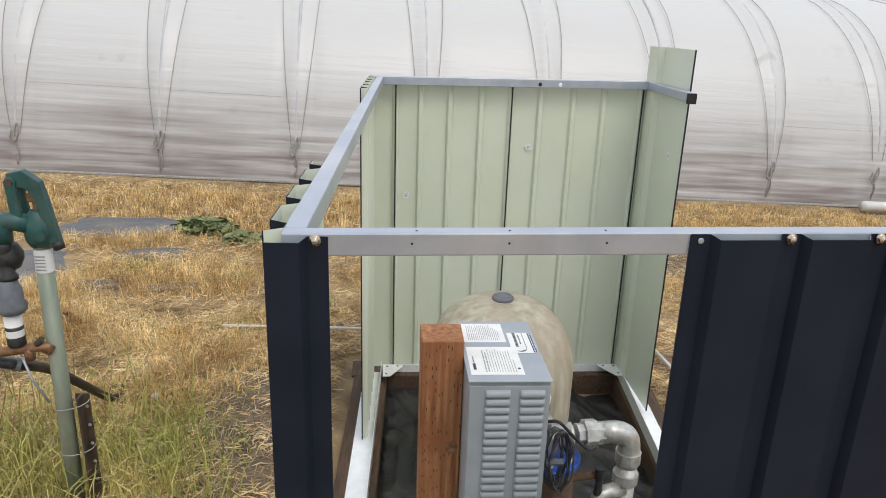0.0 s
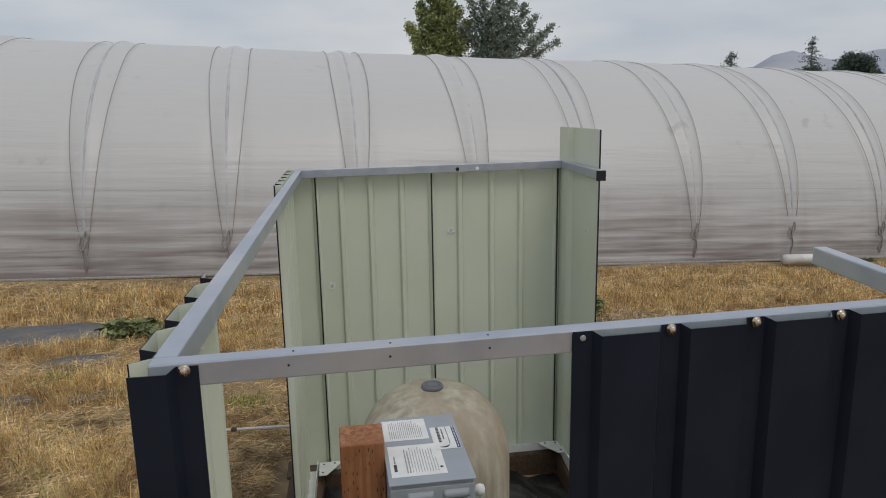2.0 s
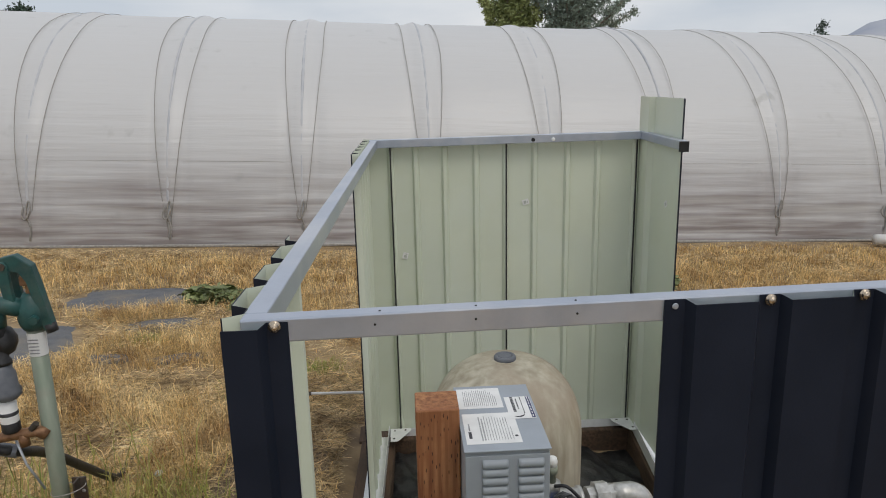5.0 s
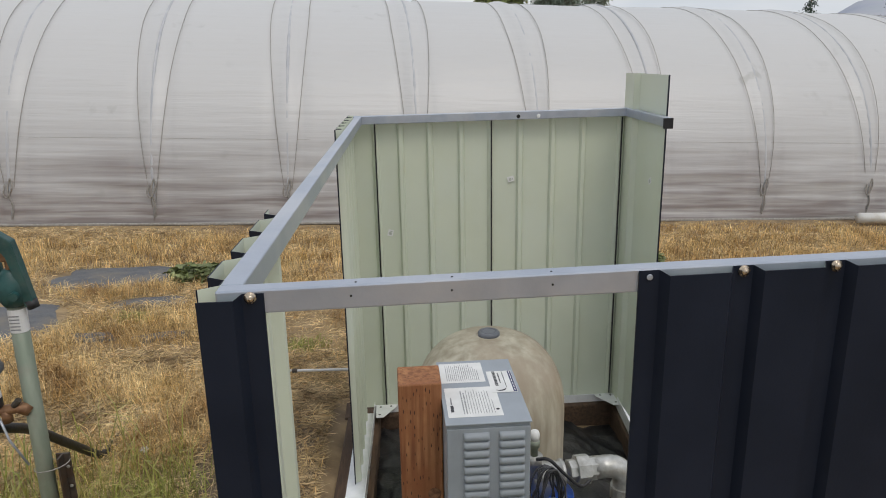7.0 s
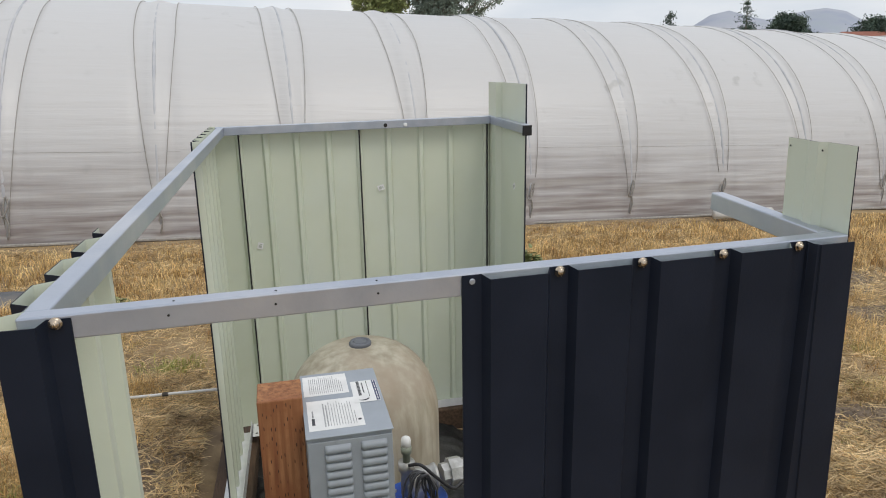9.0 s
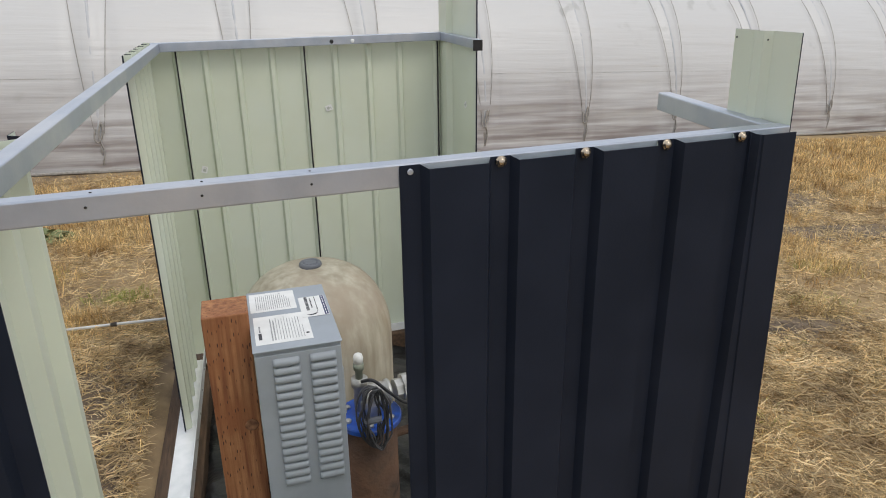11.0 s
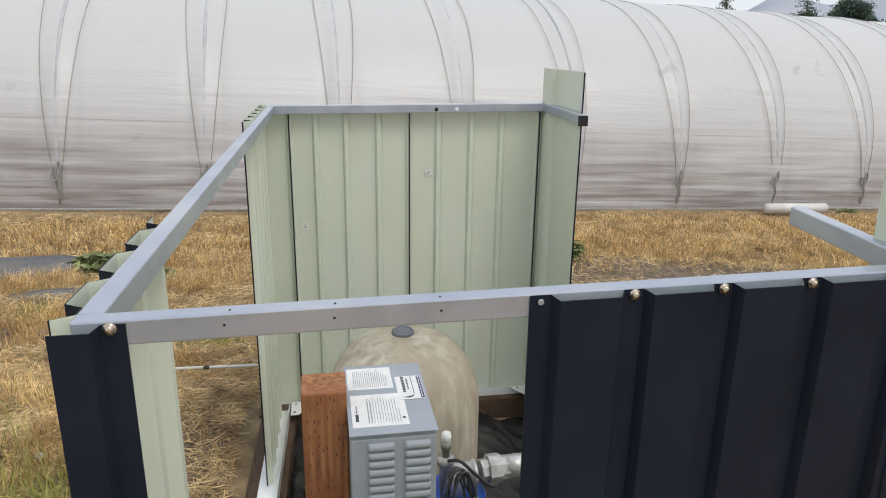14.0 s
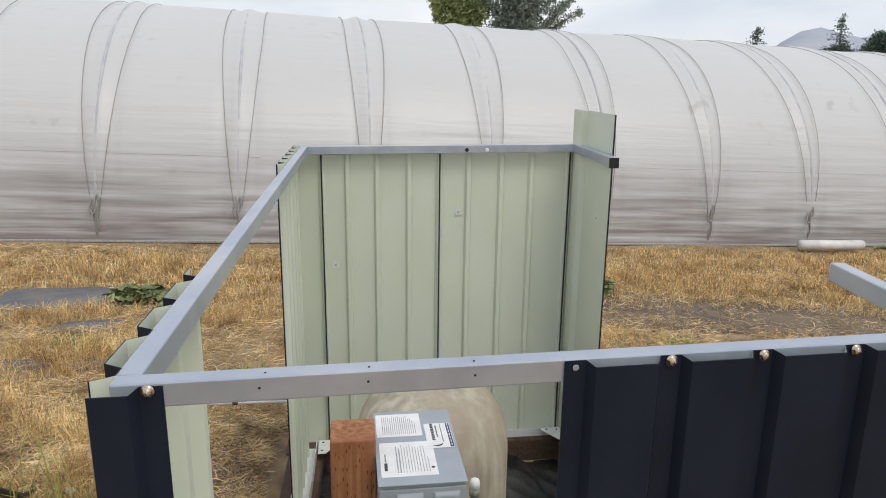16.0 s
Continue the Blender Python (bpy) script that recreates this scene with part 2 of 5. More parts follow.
def film_material():
    """Milky greenhouse film with fine horizontal wrinkles, its dark interior painted along the foot."""
    m = bpy.data.materials.new("film")
    m.use_nodes = True
    n, l = m.node_tree.nodes, m.node_tree.links
    b = n["Principled BSDF"]
    t = n.new("ShaderNodeTexCoord")
    sep = n.new("ShaderNodeSeparateXYZ")
    l.new(t.outputs["Object"], sep.inputs[0])
    mpp = n.new("ShaderNodeMapping")
    mpp.inputs["Scale"].default_value = (0.5, 2.4, 10.5)
    l.new(t.outputs["Object"], mpp.inputs["Vector"])
    st = n.new("ShaderNodeTexNoise")
    st.inputs["Scale"].default_value = 1.6
    st.inputs["Detail"].default_value = 7.0
    l.new(mpp.outputs[0], st.inputs["Vector"])
    blot = n.new("ShaderNodeTexNoise")
    blot.inputs["Scale"].default_value = 0.9
    blot.inputs["Detail"].default_value = 4.0
    l.new(t.outputs["Object"], blot.inputs["Vector"])
    # dark interior behind the film, painted from the foot to about 0.9 m
    h = n.new("ShaderNodeMapRange")
    h.inputs["From Min"].default_value, h.inputs["From Max"].default_value = 0.02, 1.0
    h.inputs["To Min"].default_value, h.inputs["To Max"].default_value = 0.80, 0.0
    l.new(sep.outputs["Z"], h.inputs["Value"])
    a = n.new("ShaderNodeMath"); a.operation = "MULTIPLY_ADD"
    l.new(st.outputs["Fac"], a.inputs[0]); a.inputs[1].default_value = 5.0; a.inputs[2].default_value = -2.6
    a2 = n.new("ShaderNodeMath"); a2.operation = "MULTIPLY_ADD"
    l.new(blot.outputs["Fac"], a2.inputs[0]); a2.inputs[1].default_value = 2.5
    a2.inputs[2].default_value = -1.25
    sm = n.new("ShaderNodeMath"); sm.operation = "ADD"
    l.new(a.outputs[0], sm.inputs[0]); l.new(a2.outputs[0], sm.inputs[1])
    k = n.new("ShaderNodeMath"); k.operation = "MULTIPLY_ADD"; k.use_clamp = True
    l.new(sm.outputs[0], k.inputs[0]); l.new(h.outputs[0], k.inputs[1]); l.new(h.outputs[0], k.inputs[2])
    mx = n.new("ShaderNodeMix"); mx.data_type = "RGBA"
    l.new(k.outputs[0], mx.inputs[0])
    mx.inputs[6].default_value = (0.562, 0.557, 0.55, 1)
    # foot colour: interior darkness, warmed by the ground's painted reflection
    mx.inputs[7].default_value = (0.285, 0.255, 0.25, 1)
    # scattered mildew smudges
    sp = n.new("ShaderNodeTexNoise")
    sp.inputs["Scale"].default_value = 5.0
    sp.inputs["Detail"].default_value = 3.0
    l.new(t.outputs["Object"], sp.inputs["Vector"])
    sr = n.new("ShaderNodeMapRange")
    sr.inputs["From Min"].default_value, sr.inputs["From Max"].default_value = 0.60, 0.70
    l.new(sp.outputs["Fac"], sr.inputs["Value"])
    br = n.new("ShaderNodeMapRange")
    br.inputs["From Min"].default_value, br.inputs["From Max"].default_value = 0.54, 0.66
    br.inputs["To Max"].default_value = 0.40
    l.new(blot.outputs["Fac"], br.inputs["Value"])
    sm2 = n.new("ShaderNodeMath"); sm2.operation = "MULTIPLY"
    l.new(sr.outputs[0], sm2.inputs[0]); l.new(br.outputs[0], sm2.inputs[1])
    mx2 = n.new("ShaderNodeMix"); mx2.data_type = "RGBA"
    l.new(sm2.outputs[0], mx2.inputs[0])
    l.new(mx.outputs[2], mx2.inputs[6])
    mx2.inputs[7].default_value = (0.30, 0.30, 0.28, 1)
    l.new(mx2.outputs[2], b.inputs["Base Color"])
    b.inputs["Roughness"].default_value = 0.38
    bp = n.new("ShaderNodeBump")
    bp.inputs["Strength"].default_value = 0.24
    bp.inputs["Distance"].default_value = 0.04
    l.new(st.outputs["Fac"], bp.inputs["Height"])
    l.new(bp.outputs[0], b.inputs["Normal"])
    return m


M["film"] = film_material()
M["hoop"] = mat("hoop", (0.42, 0.43, 0.46), (0.54, 0.54, 0.55), 0.5, scale=8, stretch=(1, 1, 0.4))


# ---------------------------------------------------------------- mesh helpers
def thing(name, at, label, category, group="", kind=""):
    ob = new(name)
    ob.empty_display_size = 0.1
    ob.location = at
    return tagged(ob, label, category, group, kind)


def finish(bm, name, materials, smooth=False):
    bmesh.ops.recalc_face_normals(bm, faces=bm.faces[:])
    if smooth:
        for f in bm.faces:
            f.smooth = True
    me = bpy.data.meshes.new(name)
    bm.to_mesh(me)
    bm.free()
    for m in materials if isinstance(materials, (list, tuple)) else [materials]:
        me.materials.append(m)
    return me


def part(name, bm, material, parent, label="", smooth=False):
    """Links a bmesh (or mesh) in world coordinates as one object under a thing or a part."""
    me = finish(bm, name, material, smooth) if isinstance(bm, bmesh.types.BMesh) else bm
    ob = new(name, me)
    if parent:
        ob.parent = parent
        root = parent
        while root.parent:
            root = root.parent
        if parent.type == "EMPTY":
            ob.matrix_parent_inverse = Matrix.Translation(parent.location).inverted()
        else:
            ob.matrix_parent_inverse = parent.matrix_basis.inverted()
    if label:
        tagged(ob, label)
    return ob


def single(name, bm, material, label, category, group="", kind="", smooth=False):
    me = finish(bm, name, material, smooth) if isinstance(bm, bmesh.types.BMesh) else bm
    return tagged(new(name, me), label, category, group, kind)


def box(bm, x0, x1, y0, y1, z0, z1, bevel=0.0, m=None):
    vs = [bm.verts.new((x, y, z)) for z in (z0, z1) for x, y in ((x0, y0), (x1, y0), (x1, y1), (x0, y1))]
    fs = [bm.faces.new([vs[i] for i in q]) for q in ((3, 2, 1, 0), (4, 5, 6, 7), (0, 1, 5, 4), (1, 2, 6, 5), (2, 3, 7, 6), (3, 0, 4, 7))]
    if bevel:
        es = list({e for f in fs for e in f.edges})
        bmesh.ops.bevel(bm, geom=es, offset=bevel, segments=2, affect="EDGES", profile=0.5)
    if m:
        bm.transform(m)
    return bm


def beam(bm, a, b, width, height, bevel=0.002):
    """A bar of that section from a to b, its top face at a's and b's height; width to its left."""
    a, b = Vector(a), Vector(b)
    d = (b - a)
    ang = math.atan2(d.y, d.x)
    sub = bmesh.new()
    box(sub, 0, d.length, 0, width, -height, 0, bevel)
    pitch = math.atan2(d.z, math.hypot(d.x, d.y))
    sub.transform(Matrix.Translation(a) @ Matrix.Rotation(ang, 4, "Z") @ Matrix.Rotation(-pitch, 4, "Y"))
    me = bpy.data.meshes.new("tmp")
    sub.to_mesh(me)
    sub.free()
    bm.from_mesh(me)
    bpy.data.meshes.remove(me)
    return bm


def tube(bm, pts, r, seg=10, cap=True):
    """A round tube along points; r a number or one per point."""
    pts = [Vector(p) for p in pts]
    rs = r if isinstance(r, (list, tuple)) else [r] * len(pts)
    rings, prev = [], None
    for i, p in enumerate(pts):
        d = (pts[min(i + 1, len(pts) - 1)] - pts[max(i - 1, 0)])
        d = d.normalized() if d.length > 1e-9 else Vector((0, 0, 1))
        if prev is None:
            u = d.orthogonal().normalized()
        else:
            u = (prev - d * prev.dot(d))
            u = u.normalized() if u.length > 1e-6 else d.orthogonal().normalized()
        prev = u
        v = d.cross(u)
        rings.append([bm.verts.new(p + (u * math.cos(2 * math.pi * k / seg) + v * math.sin(2 * math.pi * k / seg)) * rs[i]) for k in range(seg)])
    for a, b in zip(rings, rings[1:]):
        for k in range(seg):
            bm.faces.new((a[k], a[(k + 1) % seg], b[(k + 1) % seg], b[k]))
    if cap:
        bm.faces.new(rings[0][::-1])
        bm.faces.new(rings[-1])
    return bm


def lathe(bm, profile, centre, seg=32):
    """Turns (radius, height) pairs round the upright axis at centre."""
    cx, cy, cz = centre
    rings = []
    for r, h in profile:
        rings.append([bm.verts.new((cx + r * math.cos(2 * math.pi * k / seg), cy + r * math.sin(2 * math.pi * k / seg), cz + h)) for k in range(seg)])
    for a, b in zip(rings, rings[1:]):
        for k in range(seg):
            bm.faces.new((a[k], a[(k + 1) % seg], b[(k + 1) % seg], b[k]))
    bm.faces.new(rings[0][::-1])
    bm.faces.new(rings[-1])
    return bm


def bend(a, corner, b, r, n=7):
    """Points of a path from a to b round a corner, with a rounded turn."""
    a, c, b = Vector(a), Vector(corner), Vector(b)
    p, q = c + (a - c).normalized() * r, c + (b - c).normalized() * r
    out = [a]
    for i in range(n + 1):
        t = i / n
        out.append(p * (1 - t) ** 2 + c * 2 * t * (1 - t) + q * t * t)
    return out + [b]


def spline(ctrl, n=10):
    """A smooth curve through points."""
    P = [Vector(p) for p in ctrl]
    P = [P[0] * 2 - P[1]] + P + [P[-1] * 2 - P[-2]]
    out = []
    for i in range(1, len(P) - 2):
        for j in range(n):
            t = j / n
            out.append(0.5 * ((2 * P[i]) + (P[i + 1] - P[i - 1]) * t + (2 * P[i - 1] - 5 * P[i] + 4 * P[i + 1] - P[i + 2]) * t * t + (3 * P[i] - P[i - 1] - 3 * P[i + 1] + P[i + 2]) * t ** 3))
    return out + [P[-2]]


# ---------------------------------------------------------------- ground
def smooth01(v):
    v = max(0.0, min(1.0, v))
    return v * v * (3 - 2 * v)


def ground_z(x, y):
    """The field falls gently to +x and away towards the greenhouse."""
    z = -0.178 * smooth01((y - 2.6) / 4.0) - 0.044 * max(-30, min(30, x)) * smooth01((y - 1.0) / 3.0 + 0.3)
    z += 0.012 * noise.noise((x * 1.3, y * 1.3, 0.2)) + 0.02 * noise.noise((x * 0.4, y * 0.4, 3.1))
    return z - 0.015


def build_ground():
    xs = sorted(set([-3000, -1200, -500, -200, -90, -45, -25] + [round(-15 + 0.25 * i, 3) for i in range(121)] + [25, 45, 90, 200, 500, 1200, 3000]))
    ys = sorted(set([-3000, -1200, -400, -120, -50, -25, -14] + [round(-8 + 0.25 * i, 3) for i in range(81)] + [18, 28, 45, 90, 200, 500, 1200, 3000]))
    verts = []
    for y in ys:
        for x in xs:
            z = ground_z(x, y)
            if -0.20 < x < 1.06 and 0.6 < y < 3.0:
                z = min(z, -0.14)
            verts.append((x, y, z))
    w = len(xs)
    faces = [(j * w + i, j * w + i + 1, (j + 1) * w + i + 1, (j + 1) * w + i) for j in range(len(ys) - 1) for i in range(w - 1)]
    me = bpy.data.meshes.new("ground")
    me.from_pydata(verts, [], faces)
    me.materials.append(M["soil"])
    for p in me.polygons:
        p.use_smooth = True
    return tagged(new("ground", me), "dry straw-covered field soil sloping gently", "ground", kind="structure")


build_ground()

# ---------------------------------------------------------------- shed dimensions
RAIL_TOP, BACK_TOP, RAIL_H, RAIL_W = 1.236, 1.250, 0.031, 0.022
FRONT_H = 0.026
PITCH, DEEP = 0.1055, 0.02
FL, FR = Vector((-0.122, 0.887, 0)), Vector((0.815, 0.887, 0))
BL, BR = Vector((-0.078, 2.905, 0)), Vector((0.995, 2.905, 0))
BASE = 0.012


def rail_z(x):
    """Top of the front rail, which climbs a little to the right."""
    return 1.2347 + 0.0145 * x



def sheet_points(u0, u1, valleys, half=0.009, slope=0.012, deep=DEEP):
    """Plan of a trapezoidal sheet: wide pans stand DEEP proud, narrow valleys touch the rail."""
    pts = []
    for v in valleys:
        pts += [(v - half - slope, deep), (v - half, 0.0), (v + half, 0.0), (v + half + slope, deep)]
    pts = [p for p in pts if u0 < p[0] < u1]

    def at(u):
        for v in valleys:
            d = abs(u - v)
            if d <= half:
                return 0.0
            if d < half + slope:
                return deep * (d - half) / slope
        return deep
    return [(u0, at(u0))] + pts + [(u1, at(u1))]


def sheet(name, origin, along, out, plan, z0, z1, parent, label="", top=None, hem=0.0):
    """A folded steel sheet: dark outside, pale green inside, dark cut edges."""
    origin, along, out = Vector(origin), Vector(along).normalized(), Vector(out).normalized()
    bm = bmesh.new()
    t = 0.0016
    rows = []
    for u, w in plan:
        p = origin + along * u + out * w
        q = p - out * t
        hi = z1 if top is None else top(u)
        rows.append([bm.verts.new((p.x, p.y, z0)), bm.verts.new((p.x, p.y, hi)), bm.verts.new((q.x, q.y, z0)), bm.verts.new((q.x, q.y, hi))])
    for a, b in zip(rows, rows[1:]):
        for ids, k in (((0, 1), 0), ((2, 3), 1), ((1, 3), 0), ((0, 2), 0)):
            f = bm.faces.new((a[ids[0]], b[ids[0]], b[ids[1]], a[ids[1]]))
            f.material_index = k
    for r in (rows[0], rows[-1]):
        bm.faces.new((r[0], r[1], r[3], r[2]))
    if hem:
        # the folded-back edge shows the dark outer face
        p = origin + along * plan[0][0] + out * (plan[0][1] - 0.0028)
        a0, a1 = p - along * 0.001, p + along * hem
        quad = [a0 - out * 0.001, a1 - out * 0.001, a1 + out * 0.001, a0 + out * 0.001]
        lo = [bm.verts.new((q.x, q.y, z0)) for q in quad]
        hi2 = [bm.verts.new((q.x, q.y, z1)) for q in quad]
        for k in range(4):
            bm.faces.new((lo[k], lo[(k + 1) % 4], hi2[(k + 1) % 4], hi2[k]))
        bm.faces.new(hi2)
        bm.faces.new(lo[::-1])
    return part(name, bm, [M["black_sheet"], M["green_sheet"]], parent, label)


shed = thing("pump_house_shed", (0.4, 1.9, 0), "half-built steel shed, black outside, pale green inside, on timber base", "shed")

# top rails
bm = beam(bmesh.new(), (FL.x, FL.y, rail_z(FL.x)), (FR.x, FR.y, rail_z(FR.x)), RAIL_W, FRONT_H)
rail_front = part("top_rail", bm, M["galv"], shed, "light grey zinc top rail with punched holes")
ldir = (BL - FL).normalized()
bm = beam(bmesh.new(), (FL.x + 0.024, FL.y + RAIL_W + 0.001, rail_z(FL.x) - 0.0005), (BL.x + 0.030, BL.y - 0.036, BACK_TOP - 0.004), 0.025, RAIL_H)
rail_left = part("top_rail", bm, M["galv"], shed)
bm = beam(bmesh.new(), (BL.x, BL.y - 0.034, BACK_TOP - 0.003), (BR.x, BR.y - 0.034, BACK_TOP + 0.005), 0.030, RAIL_H)
rail_back = part("top_rail", bm, M["galv"], shed)
bm = beam(bmesh.new(), (BR.x, 2.49, BACK_TOP), (BR.x, BR.y - 0.036, BACK_TOP + 0.0045), 0.026, RAIL_H)
rail_rb = part("top_rail", bm, M["galv"], shed, "short stub of zinc rail with a dark open end")
bm = beam(bmesh.new(), (FR.x - 0.003, FR.y + RAIL_W + 0.001, rail_z(FR.x)), (FR.x + 0.020, 1.170, rail_z(FR.x) + 0.004), 0.021, 0.028)
rail_rf = part("top_rail", bm, M["galv"], shed)
part("rail_end_cap", box(bmesh.new(), 0.967, 0.999, 2.480, 2.489, BACK_TOP - 0.037, BACK_TOP - 0.002, 0.001), M["dark"], rail_rb, "black open rail end")


def disc_mesh(name, r, h, m, seg=14):
    bm = bmesh.new()
    lathe(bm, [(r, 0), (r, h * 0.6), (r * 0.8, h)], (0, 0, 0), seg)
    return finish(bm, name, m, True)


def place(name, me, at, direction, parent, label=""):
    """Shares a small mesh whose axis is z, turned so that it points along direction."""
    ob = part(name, me, None, parent, label)
    ob.matrix_basis = Matrix.Translation(at) @ Vector(direction).to_track_quat("Z", "Y").to_matrix().to_4x4()
    return ob


hole_me = disc_mesh("screw_hole", 0.0013, 0.0006, M["dark"])
for x in (0.015, 0.119, 0.225):
    place("screw_hole", hole_me, (x, FL.y - 0.0002, rail_z(x) - 0.0118), (0, -1, 0), rail_front)
for x in (0.02, 0.12, 0.225):
    place("screw_hole", hole_me, (x, FL.y + 0.008, rail_z(x)), (0, 0, 1), rail_front)
big_hole = disc_mesh("screw_hole", 0.0075, 0.0006, M["dark"])
plug = disc_mesh("rivet", 0.0075, 0.002, M["galv_white"])
place("screw_hole", big_hole, (0.549, BL.y - 0.0342, 1.233), (0, -1, 0), rail_back)
place("rivet", plug, (0.627, BL.y - 0.0342, 1.233), (0, -1, 0), rail_back)

# black front sheets
bmh = bmesh.new()
lathe(bmh, [(0.0064, 0), (0.0064, 0.001), (0.0046, 0.0014), (0.0045, 0.003), (0.0034, 0.0046), (0.001, 0.0053)], (0, 0, 0), 16)
box(bmh, -0.0026, 0.0026, -0.0005, 0.0005, 0.0048, 0.0056)
box(bmh, -0.0005, 0.0005, -0.0026, 0.0026, 0.0048, 0.0056)
bolt_me = finish(bmh, "bolt", M["bolt"], True)
corner_plan = [(-0.0165, 0.012), (0.020, 0.012), (0.027, 0.0), (0.049, 0.0)]
front_small = sheet("wall_panel", (FL.x, FL.y - 0.001, 0), (1, 0, 0), (0, -1, 0), corner_plan, BASE, RAIL_TOP - 0.008, shed, "narrow black folded corner strip", top=lambda u: rail_z(FL.x) - (0.003 if u > 0.022 else 0.0065))
place("bolt", bolt_me, (-0.0865, FL.y - 0.0025, 1.2262), (0, -1, 0), front_small)
valleys = [0.328, 0.430, 0.532, 0.6375, 0.742]
front_main = sheet("wall_panel", (0, FL.y - 0.001, 0), (1, 0, 0), (0, -1, 0), sheet_points(0.316, 0.785, valleys, 0.011, 0.007, 0.012), BASE, RAIL_TOP - 0.006, shed, "black ribbed steel door panel", top=lambda u: rail_z(u) - (0.002 if min(abs(u - v) for v in valleys) < 0.012 else 0.0055))
corner_right = sheet("wall_panel", (0, FL.y - 0.001, 0), (1, 0, 0), (0, -1, 0), [(0.753, 0.0035), (0.758, 0.0035), (0.764, 0.0140), (0.811, 0.0140)], BASE, RAIL_TOP, shed, "loose black corner strip splayed at its foot", top=lambda u: rail_z(u) - 0.005)


def splay(ob):
    """The unfastened corner stands out towards its foot."""
    for v in ob.data.vertices:
        v.co.x += 0.030 * max(0.0, 1.235 - v.co.z)


splay(corner_right)
for x in valleys[1:]:
    place("bolt", bolt_me, (x, FL.y - 0.0025, rail_z(x) - 0.0075), (0, -1, 0), front_main)
place("bolt_hole", disc_mesh("bolt_hole", 0.0034, 0.0005, M["galv"]), (0.328, FL.y - 0.0025, 1.2305), (0, -1, 0), front_main)

# left wall: front sheet and rear sheet, an opening between them
ln = Vector((-ldir.y, ldir.x, 0))
left_front = sheet("wall_panel", (FL.x - 0.001, FL.y, 0), ldir, ln, sheet_points(0.008, 0.40, [0.03 + PITCH * i for i in range(4)]), BASE, RAIL_TOP - 0.003, shed)
llen = (BL - FL).length
left_back = sheet("wall_panel", (FL.x - 0.001, FL.y, 0), ldir, ln, sheet_points(1.475, llen + 0.018, [1.475 + 0.03 + PITCH * i for i in range(5)]), BASE, BACK_TOP - 0.002, shed, "pale green corner sheet with dark cut edge", hem=0.007)
# back wall, three lapped sheets
bd, bn = Vector((1, 0, 0)), Vector((0, 1, 0))
for a, b in ((-0.098, 0.002), (0.000, 0.451), (0.449, 0.969), (0.966, 1.02)):
    sh = sheet("wall_panel", (0, BL.y + (0.001 if a in (0.000, 0.966) else 0.003), 0), bd, bn,
               sheet_points(a, b, [0.000, 0.098, 0.211, 0.333, 0.450, 0.565, 0.695, 0.816, 0.967], 0.007, 0.007, 0.015), BASE, BACK_TOP - 0.004, shed)
for x in (0.0, 0.450, 0.967):
    part("lap_edge", box(bmesh.new(), x - 0.0026, x + 0.0026, BL.y - 0.004, BL.y + 0.002, BASE, BACK_TOP - 0.03), M["dark"], shed, "dark cut edge of a lapped sheet")
# right wall: tall corner pieces either side of the opening
right_back = sheet("wall_panel", (BR.x - 0.014, 2.537, 0), (0, 1, 0), (1, 0, 0), [(0.0, 0.020), (0.275, 0.020), (0.290, 0.0), (0.385, 0.0)], BASE, 1.385, shed, "tall pale green corner sheet above the rail", hem=0.006)
right_front = sheet("wall_panel", (FR.x - 0.011, FR.y + 0.002, 0), (0.03, 1, 0), (1, -0.03, 0), [(0.0, 0.010), (0.048, 0.010), (0.056, 0.002), (0.072, 0.002), (0.080, 0.006), (0.117, 0.006)], BASE, 1.3555, shed, "tall pale green corner sheet above the rail")
splay(right_front)
for y, z in ((0.940, 1.345), (1.000, 1.345)):
    place("screw_hole", hole_me, (FR.x - 0.0075 + 0.03 * (y - 0.887), y, z), (-1, 0, 0), right_front)


def sticker(at, along, parent, normal, w=0.026, h=0.021, tilt=0.0):
    bm = box(bmesh.new(), -w / 2, w / 2, -h / 2, h / 2, 0, 0.0006)
    me = finish(bm, "sticker", M["paper"])
    ob = part("sticker", me, None, parent, "small square white paper sticker")
    rot = Matrix((Vector(along), Vector(normal).cross(Vector(along)), Vector(normal))).transposed().to_4x4()
    ob.matrix_basis = Matrix.Translation(at) @ rot @ Matrix.Rotation(tilt, 4, "Z")
    bm = bmesh.new()
    box(bm, -w * 0.3, w * 0.1, -h * 0.3, h * 0.25, 0.0006, 0.0009)
    box(bm, w * 0.2, w * 0.32, -h * 0.3, h * 0.1, 0.0006, 0.0009)
    mk = part("print_bar", finish(bm, "print_bar", M["sticker_ink"]), None, ob)
    mk.matrix_parent_inverse = Matrix()
    return ob


sticker((0.045, BL.y + 0.0105, 0.782), (1, 0, 0), shed, (0, -1, 0), tilt=1.3)
sticker((0.529, BL.y + 0.0105, 0.985), (1, 0, 0), shed, (0, -1, 0), tilt=0.3)
sticker((BR.x + 0.004, 2.66, 1.006), (0, -1, 0), shed, (-1, 0, 0), tilt=0.6)

sticker((FL.x + ldir.x * 1.62 - 0.012, FL.y + 1.62, 0.60), (0, -1, 0), left_back, (1, 0, 0), tilt=0.2)
# bottom tracks


